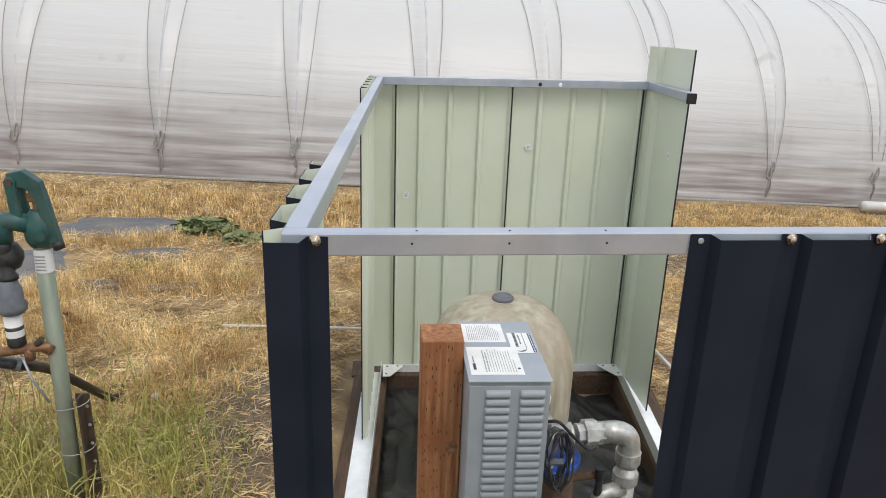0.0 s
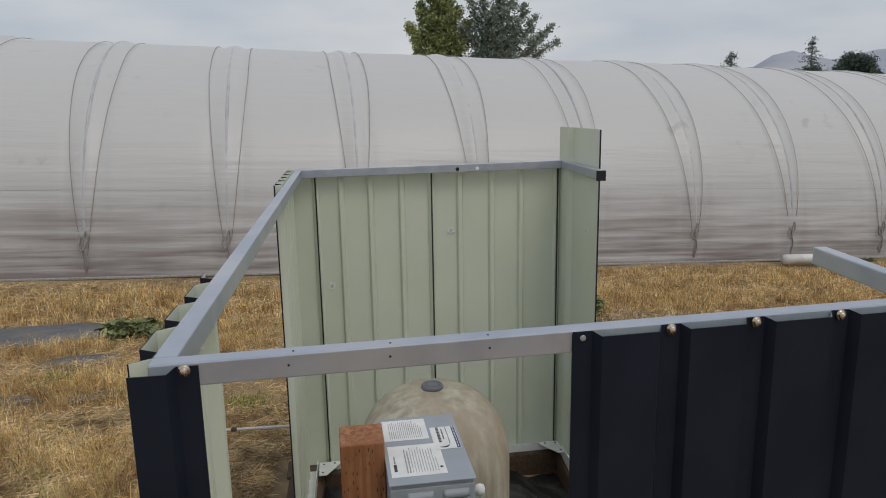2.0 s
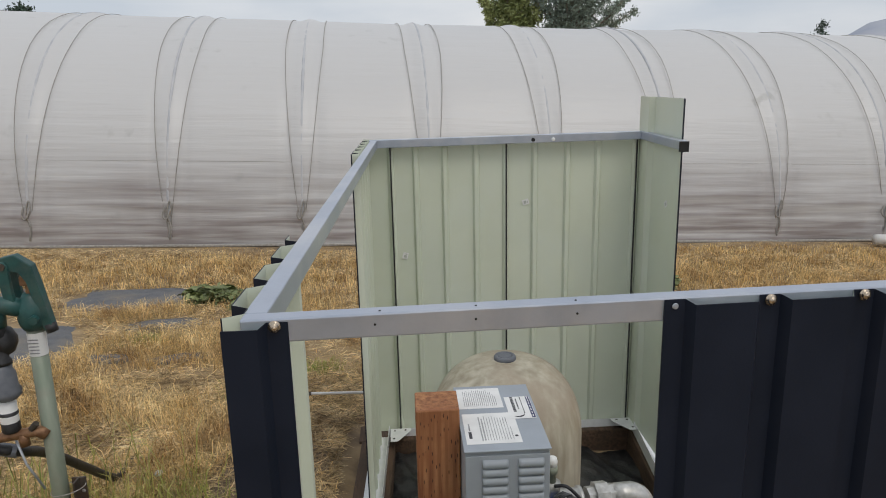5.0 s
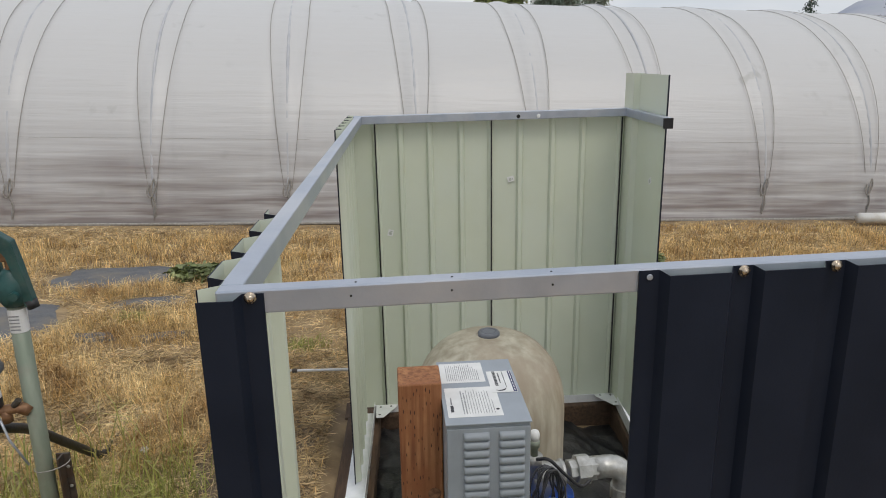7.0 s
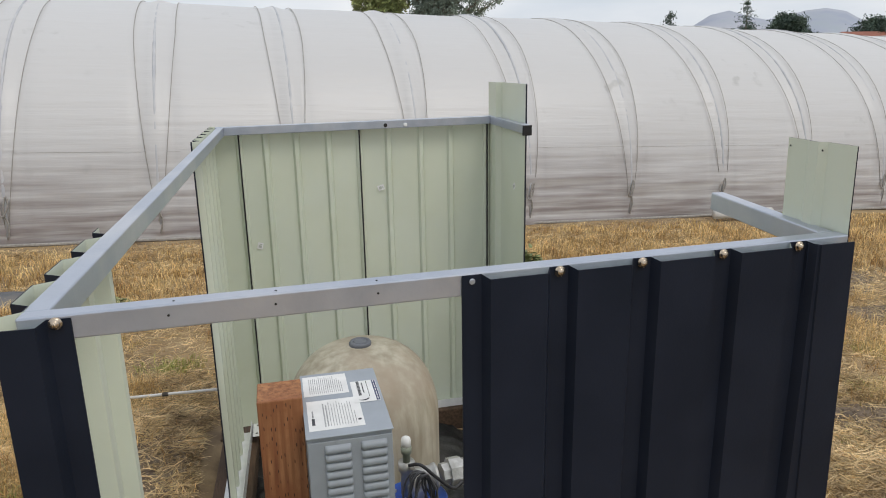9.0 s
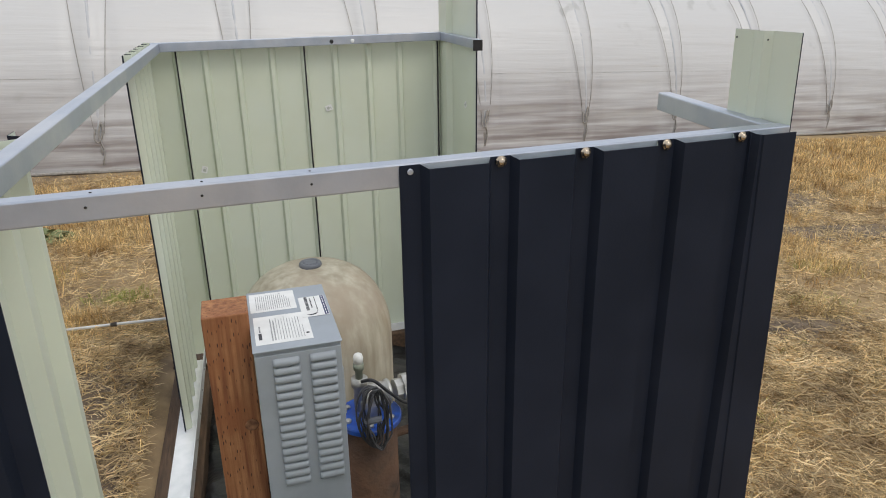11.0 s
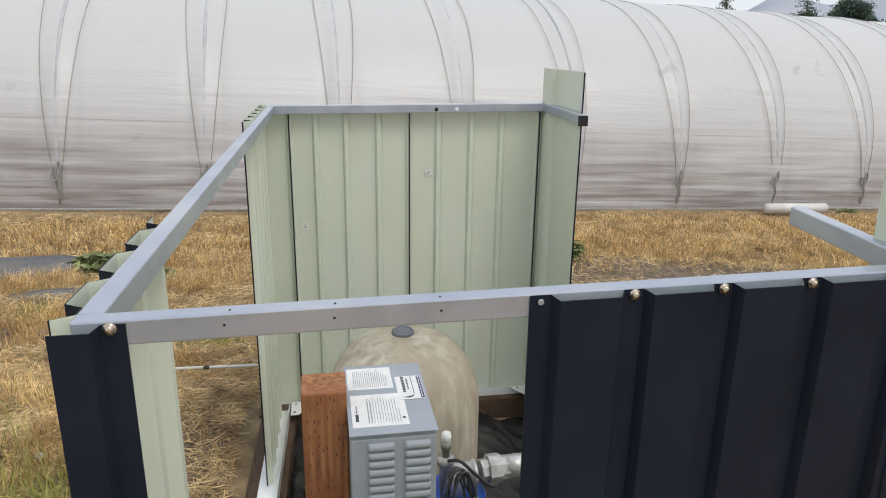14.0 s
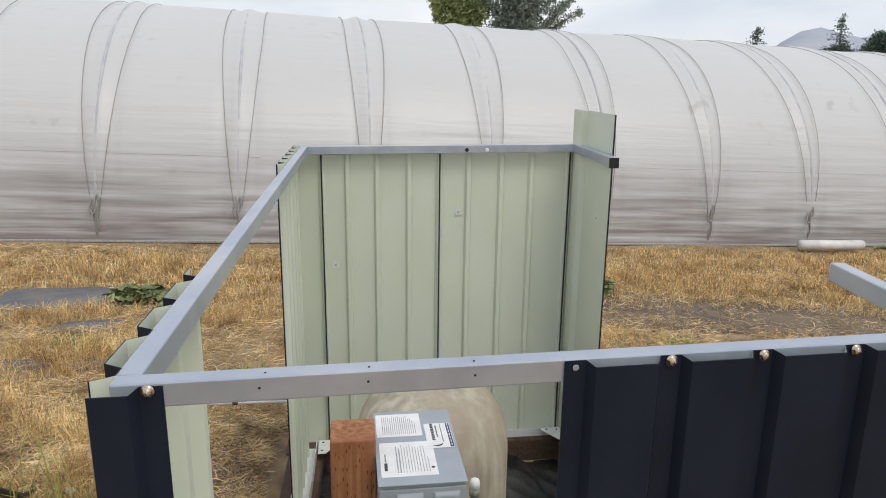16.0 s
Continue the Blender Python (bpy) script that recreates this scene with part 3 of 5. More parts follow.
def track(a, b, side, foot=0.075, leg=0.032):
    """An L of thin steel along a-b: an upright leg and a foot to the outside."""
    a, b = Vector(a), Vector(b)
    d = (b - a).normalized()
    n = Vector((-d.y, d.x, 0)) * side
    bm = bmesh.new()
    prof = [(foot, -0.004), (foot, -0.002), (0.002, -0.002), (0.002, leg), (0.0, leg), (0.0, -0.004)]
    ra = [bm.verts.new(a + n * u + Vector((0, 0, z))) for u, z in prof]
    rb = [bm.verts.new(b + n * u + Vector((0, 0, z))) for u, z in prof]
    for i in range(6):
        bm.faces.new((ra[i], ra[(i + 1) % 6], rb[(i + 1) % 6], rb[i]))
    bm.faces.new(ra[::-1]); bm.faces.new(rb)
    return part("bottom_track", bm, M["galv_white"], shed, "white-zinc bottom track screwed to the timber")


t_left = track((FL.x + 0.006, FL.y + 0.01, 0), (BL.x + 0.03, BL.y - 0.012, 0), 1, leg=0.050)
t_back = track((BL.x + 0.03, BL.y - 0.008, 0), (BR.x - 0.01, BR.y - 0.008, 0), 1)
t_right = track((FR.x - 0.006, FR.y + 0.01, 0), (BR.x - 0.01, BR.y - 0.012, 0), -1, leg=0.050)
t_front = track((FL.x + 0.01, FL.y + 0.01, 0), (FR.x - 0.006, FR.y + 0.01, 0), -1)
screw_me = disc_mesh("screw", 0.0038, 0.0022, M["pipe_zinc"])
ta, tb = Vector((FL.x + 0.006, FL.y + 0.01, 0)), Vector((BL.x + 0.03, BL.y - 0.012, 0))
for i in range(12):
    p = ta.lerp(tb, 0.06 + i * 0.08)
    place("screw", screw_me, (p.x + 0.0002, p.y, 0.018), (1, 0, 0), t_left)


bracket_hole = disc_mesh("bolt_hole", 0.005, 0.0006, M["dark"])


def bracket(x, y, sx):
    bm = bmesh.new()
    pts = [(0, 0), (0.085, 0), (0.085, -0.020), (0.030, -0.105), (0, -0.105)]
    lo = [bm.verts.new((x + sx * u, y + v, 0.033)) for u, v in pts]
    hi = [bm.verts.new((x + sx * u, y + v, 0.035)) for u, v in pts]
    bm.faces.new(lo); bm.faces.new(hi)
    for i in range(5):
        bm.faces.new((lo[i], lo[(i + 1) % 5], hi[(i + 1) % 5], hi[i]))
    br = part("corner_bracket", bm, M["galv_white"], shed, "white steel corner plate with bolt holes")
    for u, v in ((0.018, -0.018), (0.062, -0.014), (0.014, -0.082)):
        place("bolt_hole", bracket_hole, (x + sx * u, y + v, 0.0351), (0, 0, 1), br)


# black blocks stand in for the dark slots of the back track
for cx in (0.62, 0.70):
    part("track_clip", box(bmesh.new(), cx, cx + 0.022, BL.y - 0.013, BL.y - 0.0085, 0.006, 0.024, 0.001), M["dark"], t_back, "small black block for a dark slot")
bracket(BL.x + 0.035, BL.y - 0.012, 1)
bracket(BR.x - 0.012, BR.y - 0.012, -1)

# timber base and liner
base = thing("timber_base", (0.4, 1.9, 0), "dark treated timber base frame round the well", "timber frame")


def timber(a, b, width):
    return part("timber", beam(bmesh.new(), (a[0], a[1], -0.005), (b[0], b[1], -0.005), width, 0.13, 0.006), M["timber"], base)


timber((FL.x + 0.030, 0.86, 0), (BL.x + 0.052, 2.868, 0), 0.14)
timber((BL.x - 0.10, 2.870, 0), (BR.x + 0.11, 2.870, 0), 0.14)
timber((FR.x + 0.125, 0.86, 0), (BR.x + 0.115, 2.868, 0), 0.14)
timber((FL.x - 0.10, 0.72, 0), (FR.x + 0.125, 0.72, 0), 0.14)


def build_liner():
    bm = bmesh.new()
    nx, ny = 110, 190
    grid = []
    for j in range(ny + 1):
        row = []
        for i in range(nx + 1):
            x = -0.10 + 1.06 * i / nx
            y = 0.87 + 1.99 * j / ny
            z = -0.006 + 0.028 * noise.noise((x * 5, y * 4, 7.0)) + 0.030 * (0.5 - abs(noise.noise((x * 11 + y * 5, y * 6 - x * 3, 1.0)))) ** 2 * 2
            z -= 0.012 + 0.055 * smooth01((y - 1.75) / 0.6) + 0.03 * smooth01((-0.02 - x) / 0.06) + 0.03 * smooth01((x - 0.75) / 0.1)
            row.append(bm.verts.new((x, y, z)))
        grid.append(row)
    for j in range(ny):
        for i in range(nx):
            bm.faces.new((grid[j][i], grid[j][i + 1], grid[j + 1][i + 1], grid[j + 1][i]))
    return single("weed_liner", bm, M["liner"], "crumpled black plastic liner on the pit floor", "liner", kind="structure", smooth=True)


build_liner()

# ---------------------------------------------------------------- pump equipment
post = thing("wooden_post", (0.1, 1.535, 0), "square treated timber post with incised slits and knots", "post")
bm = box(bmesh.new(), 0.056, 0.145, 1.488, 1.578, -0.03, 0.820, 0.003)
part("shaft", bm, M["post"], post)
M["knot"] = mat("knot", (0.12, 0.05, 0.025), (0.34, 0.17, 0.085), 0.7, scale=60, bump=0.2)
for kx, kz, kr in ((0.126, 0.565, 0.014), (0.075, 0.105, 0.010), (0.133, 0.365, 0.006)):
    bmk = bmesh.new()
    lathe(bmk, [(kr, 0), (kr * 0.8, 0.0008), (kr * 0.35, 0.0005)], (0, 0, 0), 14)
    place("knot", finish(bmk, "knot", M["knot"], True), (kx, 1.4880, kz), (0, -1, 0), post, "dark wood knot")

bxo = thing("control_box", (0.225, 1.52, 0.32), "grey louvred steel pump control box mounted on the post", "control box")
X0, X1, Y0, Y1, Z0, Z1 = 0.1465, 0.309, 1.385, 1.665, 0.32, 0.785
body = part("body", box(bmesh.new(), X0, X1, Y0 + 0.004, Y1, Z0, Z1 - 0.003, 0.003), M["box_grey"], bxo)
cover = part("front_cover", box(bmesh.new(), X0 + 0.0005, X1 - 0.0005, Y0, Y0 + 0.0038, Z0 - 0.003, Z1 - 0.012, 0.0015), M["box_grey"], bxo)
top = part("top_plate", box(bmesh.new(), X0 - 0.002, X1 + 0.002, Y0 - 0.003, Y1 + 0.002, Z1 - 0.0025, Z1, 0.001), M["box_grey"], bxo, "flat grey top plate with paper labels")


def louver_mesh():
    bm = bmesh.new()
    w, h, d = 0.059, 0.0155, 0.0085
    nu, nv = 12, 5
    g = []
    for j in range(nv + 1):
        row = []
        v = j / nv
        for i in range(nu + 1):
            u = i / nu
            x = (u - 0.5) * w
            side = min(1.0, min(u, 1 - u) / 0.14)
            side = math.sqrt(max(0, 1 - (1 - side) ** 2))
            z = h * (1 - v) - h / 2
            depth = d * side * math.sin(math.pi * min(1.0, 0.08 + v * 0.72)) ** 0.8 if 0 < v < 1 else (d * 0.75 * side if v == 1 else 0)
            row.append(bm.verts.new((x * (0.86 + 0.14 * side), -depth, z)))
        g.append(row)
    for j in range(nv):
        for i in range(nu):
            bm.faces.new((g[j][i], g[j][i + 1], g[j + 1][i + 1], g[j + 1][i]))
    low = [bm.verts.new((v.co.x, 0.0, v.co.z + 0.002)) for v in g[-1]]
    for i in range(nu):
        bm.faces.new((g[-1][i], g[-1][i + 1], low[i + 1], low[i]))
    return finish(bm, "louver", M["box_grey"], True)


louver_me = louver_mesh()
for c in range(2):
    for r in range(16):
        ob = part("louver", louver_me, None, cover)
        ob.matrix_basis = Matrix.Translation((X0 + 0.057 + c * 0.069, Y0 + 0.0004, Z1 - 0.028 - r * 0.0180))


def label_sheet(x0, x1, y0, y1, z, lines, parent, material, name_label, logo=False):
    lb = part("paper_label", box(bmesh.new(), x0, x1, y0, y1, z, z + 0.0005), material, parent, name_label)
    rnd = random.Random(int(x0 * 10000) + lines)
    bm = bmesh.new()
    start = 0.30 if logo else 0.14
    for i in range(lines):
        xx = x0 + (x1 - x0) * (start + (0.86 - start) * i / (lines - 1))
        half = 0.0013 if logo and i < 2 else 0.00065
        y, stop = y0 + 0.10 * (y1 - y0), y1 - rnd.uniform(0.08, 0.5 if i > lines * 0.6 else 0.2) * (y1 - y0)
        while y < stop:
            w = rnd.uniform(0.0015, 0.0075)
            box(bm, xx - half, xx + half, y, min(y + w, stop), z + 0.0005, z + 0.0008)
            y += w + 0.0016
    part("printing", bm, M["ink_grey"], lb)
    return lb


l1 = label_sheet(X0 + 0.003, X0 + 0.098, Y1 - 0.108, Y1 - 0.012, Z1, 17, top, M["paper"], "white instruction label with small print")
l2 = label_sheet(X0 + 0.006, X0 + 0.114, Y0 + 0.024, Y0 + 0.148, Z1, 12, top, M["paper"], "white maker's label with small print", True)
part("logo_bar", box(bmesh.new(), X0 + 0.013, X0 + 0.019, Y0 + 0.045, Y0 + 0.072, Z1 + 0.0005, Z1 + 0.0008), M["ink"], l2)
part("logo_bar", box(bmesh.new(), X0 + 0.0145, X0 + 0.0175, Y0 + 0.076, Y0 + 0.104, Z1 + 0.0005, Z1 + 0.0008), M["ink_grey"], l2)
part("logo_drop", lathe(bmesh.new(), [(0.0035, 0), (0.0035, 0.0003)], (X0 + 0.106, Y0 + 0.050, Z1 + 0.0005), 12), M["ink"], l2)
l3 = part("paper_label", box(bmesh.new(), X0 + 0.104, X1 - 0.004, Y0 + 0.118, Y1 - 0.062, Z1 + 0.0006, Z1 + 0.0011), M["paper"], top, "white company label with a navy stripe")
part("stripe", box(bmesh.new(), X1 - 0.0125, X1 - 0.0050, Y0 + 0.120, Y1 - 0.064, Z1 + 0.0011, Z1 + 0.0014), M["ink_navy"], l3)
bm = bmesh.new()
for i in range(7):
    box(bm, X1 - 0.0098, X1 - 0.0080, Y0 + 0.124 + 0.0135 * i, Y0 + 0.124 + 0.0135 * i + 0.0095, Z1 + 0.0014, Z1 + 0.0016)
part("stripe_print", bm, M["paper"], l3)
bm = bmesh.new()
for i, (wd, a, b) in enumerate(((0.0062, 0.148, 0.212), (0.0028, 0.160, 0.205), (0.0016, 0.140, 0.212))):
    yy = Y0 + a
    while yy < Y0 + b:
        box(bm, X0 + 0.116 + i * 0.0105, X0 + 0.116 + i * 0.0105 + wd, yy, yy + 0.0052, Z1 + 0.0011, Z1 + 0.0014)
        yy += 0.0070
part("printing", bm, M["ink"], l3)
bm = bmesh.new()
mid, outer, inner = Vector((X0 + 0.124, Y0 + 0.136, Z1 + 0.0013)), [], []
for k in range(13):
    a = radians(-150 + 170 * k / 12)
    outer.append(bm.verts.new(mid + Vector((0.0125 * math.cos(a), 0.0125 * math.sin(a), 0))))
    inner.append(bm.verts.new(mid + Vector((0.0125 * math.cos(a), 0.0125 * math.sin(a) + 0.0055 * math.sin(math.pi * k / 12), 0))))
for k in range(12):
    bm.faces.new((outer[k], outer[k + 1], inner[k + 1], inner[k]))
bmesh.ops.remove_doubles(bm, verts=bm.verts[:], dist=1e-5)
part("crescent_mark", bm, M["ink"], l3)
rl = part("paper_label", box(bmesh.new(), X0 + 0.092, X0 + 0.146, Y0 - 0.0006, Y0, Z0 + 0.022, Z0 + 0.070), M["paper_yellow"], cover, "small pale yellow warning label")
bm = bmesh.new()
for i in range(6):
    box(bm, X0 + 0.097, X0 + 0.141 - (i % 3) * 0.008, Y0 - 0.0009, Y0 - 0.0006, Z0 + 0.027 + i * 0.007, Z0 + 0.0295 + i * 0.007)
part("printing", bm, M["ink_grey"], rl)
part("side_hinge", box(bmesh.new(), X1, X1 + 0.008, Y0 + 0.05, Y0 + 0.13, Z1 - 0.20, Z1 - 0.09, 0.002), M["box_grey"], bxo)

tank = thing("pressure_tank", (0.338, 2.18, 0), "mottled tan fibreglass pressure tank with a domed top", "water tank")
R = 0.236
prof = [(0.19, -0.09), (0.20, -0.02), (R * 0.97, 0.03), (R, 0.10), (R, 0.40)]
for i in range(1, 13):
    a = math.pi / 2 * i / 12
    prof.append((max(0.03, R * max(0.0, math.cos(a)) ** 0.72), 0.40 + 0.232 * math.sin(a)))
part("shell", lathe(bmesh.new(), prof, (0.338, 2.18, 0), 56), M["tank"], tank, smooth=True)
part("cap", lathe(bmesh.new(), [(0.034, 0.626), (0.034, 0.640), (0.031, 0.644), (0.026, 0.644), (0.024, 0.642)], (0.338, 2.18, 0), 24), M["grey_plastic"], tank, "dark grey round filler cap", True)
part("cap_insert", lathe(bmesh.new(), [(0.021, 0.641), (0.021, 0.6425), (0.017, 0.643)], (0.338, 2.18, 0), 20), M["grey_plastic"], tank, smooth=True)
part("cap_flange", lathe(bmesh.new(), [(0.048, 0.618), (0.048, 0.629), (0.043, 0.632)], (0.338, 2.18, 0), 28), M["tank"], tank, smooth=True)

CX, CY = 0.425, 1.80
well = thing("well_casing", (CX, CY, 0), "rusty steel well casing with a blue bolted well seal", "well")
part("casing", lathe(bmesh.new(), [(0.080, -0.08), (0.078, 0.02), (0.075, 0.04), (0.0745, 0.315)], (CX, CY, 0), 40), M["rust"], well, smooth=True)
seal = part("well_seal", lathe(bmesh.new(), [(0.086, 0.316), (0.088, 0.318), (0.088, 0.330), (0.085, 0.333)], (CX, CY, 0), 40), M["blue"], well, "bright blue cast well seal")
hexb = bmesh.new()
lathe(hexb, [(0.009, 0), (0.009, 0.007), (0.007, 0.009)], (0, 0, 0), 6)
hex_me = finish(hexb, "seal_bolt", M["pipe_zinc"])
for i in range(6):
    a = i * math.pi / 3 + 0.4
    place("seal_bolt", hex_me, (CX + 0.066 * math.cos(a), CY + 0.066 * math.sin(a), 0.332), (0, 0, 1), seal)

# galvanised pipework on the well
pw = thing("pipework", (0.46, 1.84, 0.33), "galvanised pipe tee, union and elbow on the well", "pipework")
PZ = 0.385
part("riser", tube(bmesh.new(), [(CX, CY, 0.33), (CX, CY, PZ + 0.03)], 0.028, 18), M["pipe_zinc"], pw, smooth=True)
part("tee", tube(bmesh.new(), [(CX - 0.03, CY, PZ), (CX - 0.022, CY, PZ), (CX - 0.02, CY, PZ), (CX + 0.05, CY + 0.008, PZ), (CX + 0.052, CY + 0.008, PZ), (CX + 0.06, CY + 0.009, PZ)], [0.03, 0.034, 0.031, 0.031, 0.035, 0.035], 18), M["pipe_zinc"], pw, smooth=True)
un = part("union", tube(bmesh.new(), [(CX + 0.075, CY + 0.01, PZ), (CX + 0.095, CY + 0.013, PZ), (CX + 0.096, CY + 0.013, PZ), (CX + 0.130, CY + 0.016, PZ), (CX + 0.131, CY + 0.016, PZ), (CX + 0.150, CY + 0.018, PZ)], [0.030, 0.030, 0.040, 0.040, 0.032, 0.032], 8), M["pipe_zinc"], pw)
part("elbow", tube(bmesh.new(), bend((CX + 0.145, CY + 0.018, PZ), (CX + 0.235, CY + 0.026, PZ), (CX + 0.235, CY + 0.026, PZ - 0.11), 0.055), 0.031, 18), M["pipe_zinc"], pw, smooth=True)
part("collar", tube(bmesh.new(), [(CX + 0.235, CY + 0.026, PZ - 0.065), (CX + 0.235, CY + 0.026, PZ - 0.098)], 0.036, 18), M["pipe_zinc"], pw)
part("collar", tube(bmesh.new(), [(CX + 0.235, CY + 0.026, PZ - 0.135), (CX + 0.235, CY + 0.026, PZ - 0.165)], 0.036, 18), M["pipe_zinc"], pw)
part("drop_pipe", tube(bmesh.new(), [(CX + 0.235, CY + 0.026, PZ - 0.09), (CX + 0.235, CY + 0.026, -0.08)], 0.029, 18), M["pipe_zinc"], pw, smooth=True)
part("side_valve", tube(bmesh.new(), bend((CX + 0.235, CY + 0.02, 0.20), (CX + 0.15, CY - 0.01, 0.205), (CX + 0.145, CY - 0.012, 0.10), 0.035), 0.022, 14), M["pipe_zinc"], pw, smooth=True)
part("hose_tap", tube(bmesh.new(), [(CX + 0.148, CY - 0.01, 0.205), (CX + 0.148, CY - 0.01, 0.24), (CX + 0.147, CY - 0.01, 0.29)], [0.013, 0.010, 0.013], 12), M["rubber"], pw, "small black tap")
part("side_pipe", tube(bmesh.new(), [(CX + 0.06, CY - 0.005, 0.255), (CX + 0.16, CY + 0.01, 0.258)], 0.012, 12), M["rust"], pw, "short rusty nipple")

sw = thing("pressure_sensor", (0.40, 1.79, 0.40), "clear-topped pressure sensor screwed to the well pipe", "sensor")
part("sensor_body", tube(bmesh.new(), [(0.402, 1.785, 0.36), (0.402, 1.785, 0.43), (0.402, 1.785, 0.431), (0.402, 1.785, 0.455)], [0.017, 0.017, 0.022, 0.022], 14), M["pipe_zinc"], sw, smooth=True)
part("sensor_neck", tube(bmesh.new(), [(0.402, 1.785, 0.454), (0.402, 1.785, 0.480), (0.402, 1.785, 0.481), (0.402, 1.785, 0.500)], [0.010, 0.010, 0.014, 0.014], 14), M["hyd_pipe"], sw, smooth=True)
part("sensor_top", lathe(bmesh.new(), [(0.012, 0.499), (0.0135, 0.515), (0.011, 0.524), (0.005, 0.528)], (0.402, 1.785, 0), 16), M["pvc"], sw, smooth=True)

cable = thing("cable_coil", (0.42, 1.73, 0.35), "looped black sensor cable tied in a hank", "cable")
rnd = random.Random(5)
pts = []
for i in range(9):
    for k in range(12):
        a = 2 * math.pi * k / 12
        pts.append((0.412 + (0.018 + 0.018 * rnd.random()) * math.sin(a) + 0.003 * i, 1.712 - 0.003 * i + 0.006 * rnd.random(), 0.375 + 0.088 * math.cos(a) + 0.008 * rnd.random()))
part("hank", tube(bmesh.new(), spline(pts, 4), 0.0026, 7), M["cable"], cable, smooth=True)
part("lead", tube(bmesh.new(), spline([(0.405, 1.765, 0.455), (0.43, 1.735, 0.47), (0.47, 1.73, 0.43), (0.515, 1.74, 0.385), (0.545, 1.755, 0.39)], 8), 0.0045, 8), M["rubber"], cable, smooth=True)
part("tie", tube(bmesh.new(), [(0.395, 1.700, 0.375), (0.44, 1.694, 0.379)], 0.009, 8), M["grey_plastic"], cable)

pv = thing("pvc_elbow_pipe", (0.38, 1.56, 0.03), "white plastic pipe with a black elbow on the liner", "pipe")
part("pipe", tube(bmesh.new(), [(0.40, 1.585, 0.065), (0.66, 1.615, 0.06)], 0.022, 16), M["pvc"], pv, smooth=True)
part("socket", tube(bmesh.new(), [(0.392, 1.584, 0.066), (0.432, 1.589, 0.065)], 0.028, 16), M["pvc"], pv, smooth=True)
part("elbow", tube(bmesh.new(), bend((0.395, 1.584, 0.066), (0.362, 1.578, 0.068), (0.360, 1.574, 0.015), 0.025), 0.027, 16), M["rubber"], pv, "black rubber elbow", True)
part("stub", tube(bmesh.new(), [(0.360, 1.574, 0.035), (0.359, 1.572, -0.02)], 0.024, 16), M["pvc"], pv, smooth=True)

hs = thing("cream_hose", (0.27, 1.45, 0.05), "cream flexible conduit from the control box to the floor", "hose")
part("conduit", tube(bmesh.new(), spline([(0.205, 1.50, 0.33), (0.205, 1.495, 0.24), (0.225, 1.465, 0.13), (0.275, 1.43, 0.05), (0.33, 1.38, 0.018), (0.40, 1.28, 0.012), (0.47, 1.16, 0.012)], 8), 0.0165, 14), M["hose_cream"], hs, smooth=True)
part("gland", tube(bmesh.new(), [(0.205, 1.50, 0.323), (0.205, 1.50, 0.300)], 0.02, 12), M["rubber"], hs, "black cable gland")
single("ground_wire", tube(bmesh.new(), spline([(0.165, 1.50, 0.32), (0.162, 1.52, 0.20), (0.16, 1.545, 0.06), (0.19, 1.60, 0.02), (0.30, 1.62, 0.015)], 6), 0.0018, 6), M["pvc"], "thin pale wire hanging under the control box", "wire", smooth=True)
single("liner_stake", tube(bmesh.new(), [(0.46, 1.62, 0.01), (0.56, 1.78, 0.06)], 0.006, 8), M["pipe_zinc"], "thin metal rod lying on the black liner", "rod", smooth=True)

# ---------------------------------------------------------------- yard hydrant
HX, HY = -0.905, 1.95
hyd = thing("yard_hydrant", (HX, HY, 0), "green cast-iron yard hydrant on a weathered standpipe", "hydrant")
part("standpipe", tube(bmesh.new(), [(HX - 0.012, HY, -0.05), (HX, HY, 0.90)], 0.0215, 20), M["hyd_pipe"], hyd, smooth=True)
lab = part("pipe_label", tube(bmesh.new(), [(HX - 0.001, HY, 0.800), (HX, HY, 0.862)], 0.0222, 20, False), M["paper"], hyd, "white paper label round the pipe")
bm = bmesh.new()
for i in range(5):
    box(bm, HX - 0.012, HX + 0.013, HY - 0.0232, HY - 0.0222, 0.808 + i * 0.009, 0.811 + i * 0.009)
part("printing", bm, M["ink_grey"], lab)
part("head", tube(bmesh.new(), [(HX, HY, 0.87), (HX, HY, 0.885), (HX, HY, 0.90), (HX, HY, 0.93), (HX, HY, 0.955), (HX, HY, 0.965)], [0.026, 0.034, 0.036, 0.034, 0.022, 0.016], 20), M["hyd_green"], hyd, "green painted casting", True)
part("spout", tube(bmesh.new(), bend((HX - 0.01, HY - 0.005, 0.925), (HX - 0.078, HY - 0.02, 0.945), (HX - 0.082, HY - 0.022, 0.885), 0.03), [0.024] * 5 + [0.023] * 5, 16), M["hyd_green"], hyd, smooth=True)
part("stem", tube(bmesh.new(), [(HX, HY, 0.955), (HX + 0.002, HY, 1.01)], 0.009, 10), M["brass"], hyd, "worn brass stem")
part("stem_guide", box(bmesh.new(), HX - 0.016, HX + 0.018, HY - 0.012, HY + 0.012, 0.985, 1.010, 0.004), M["brass"], hyd)


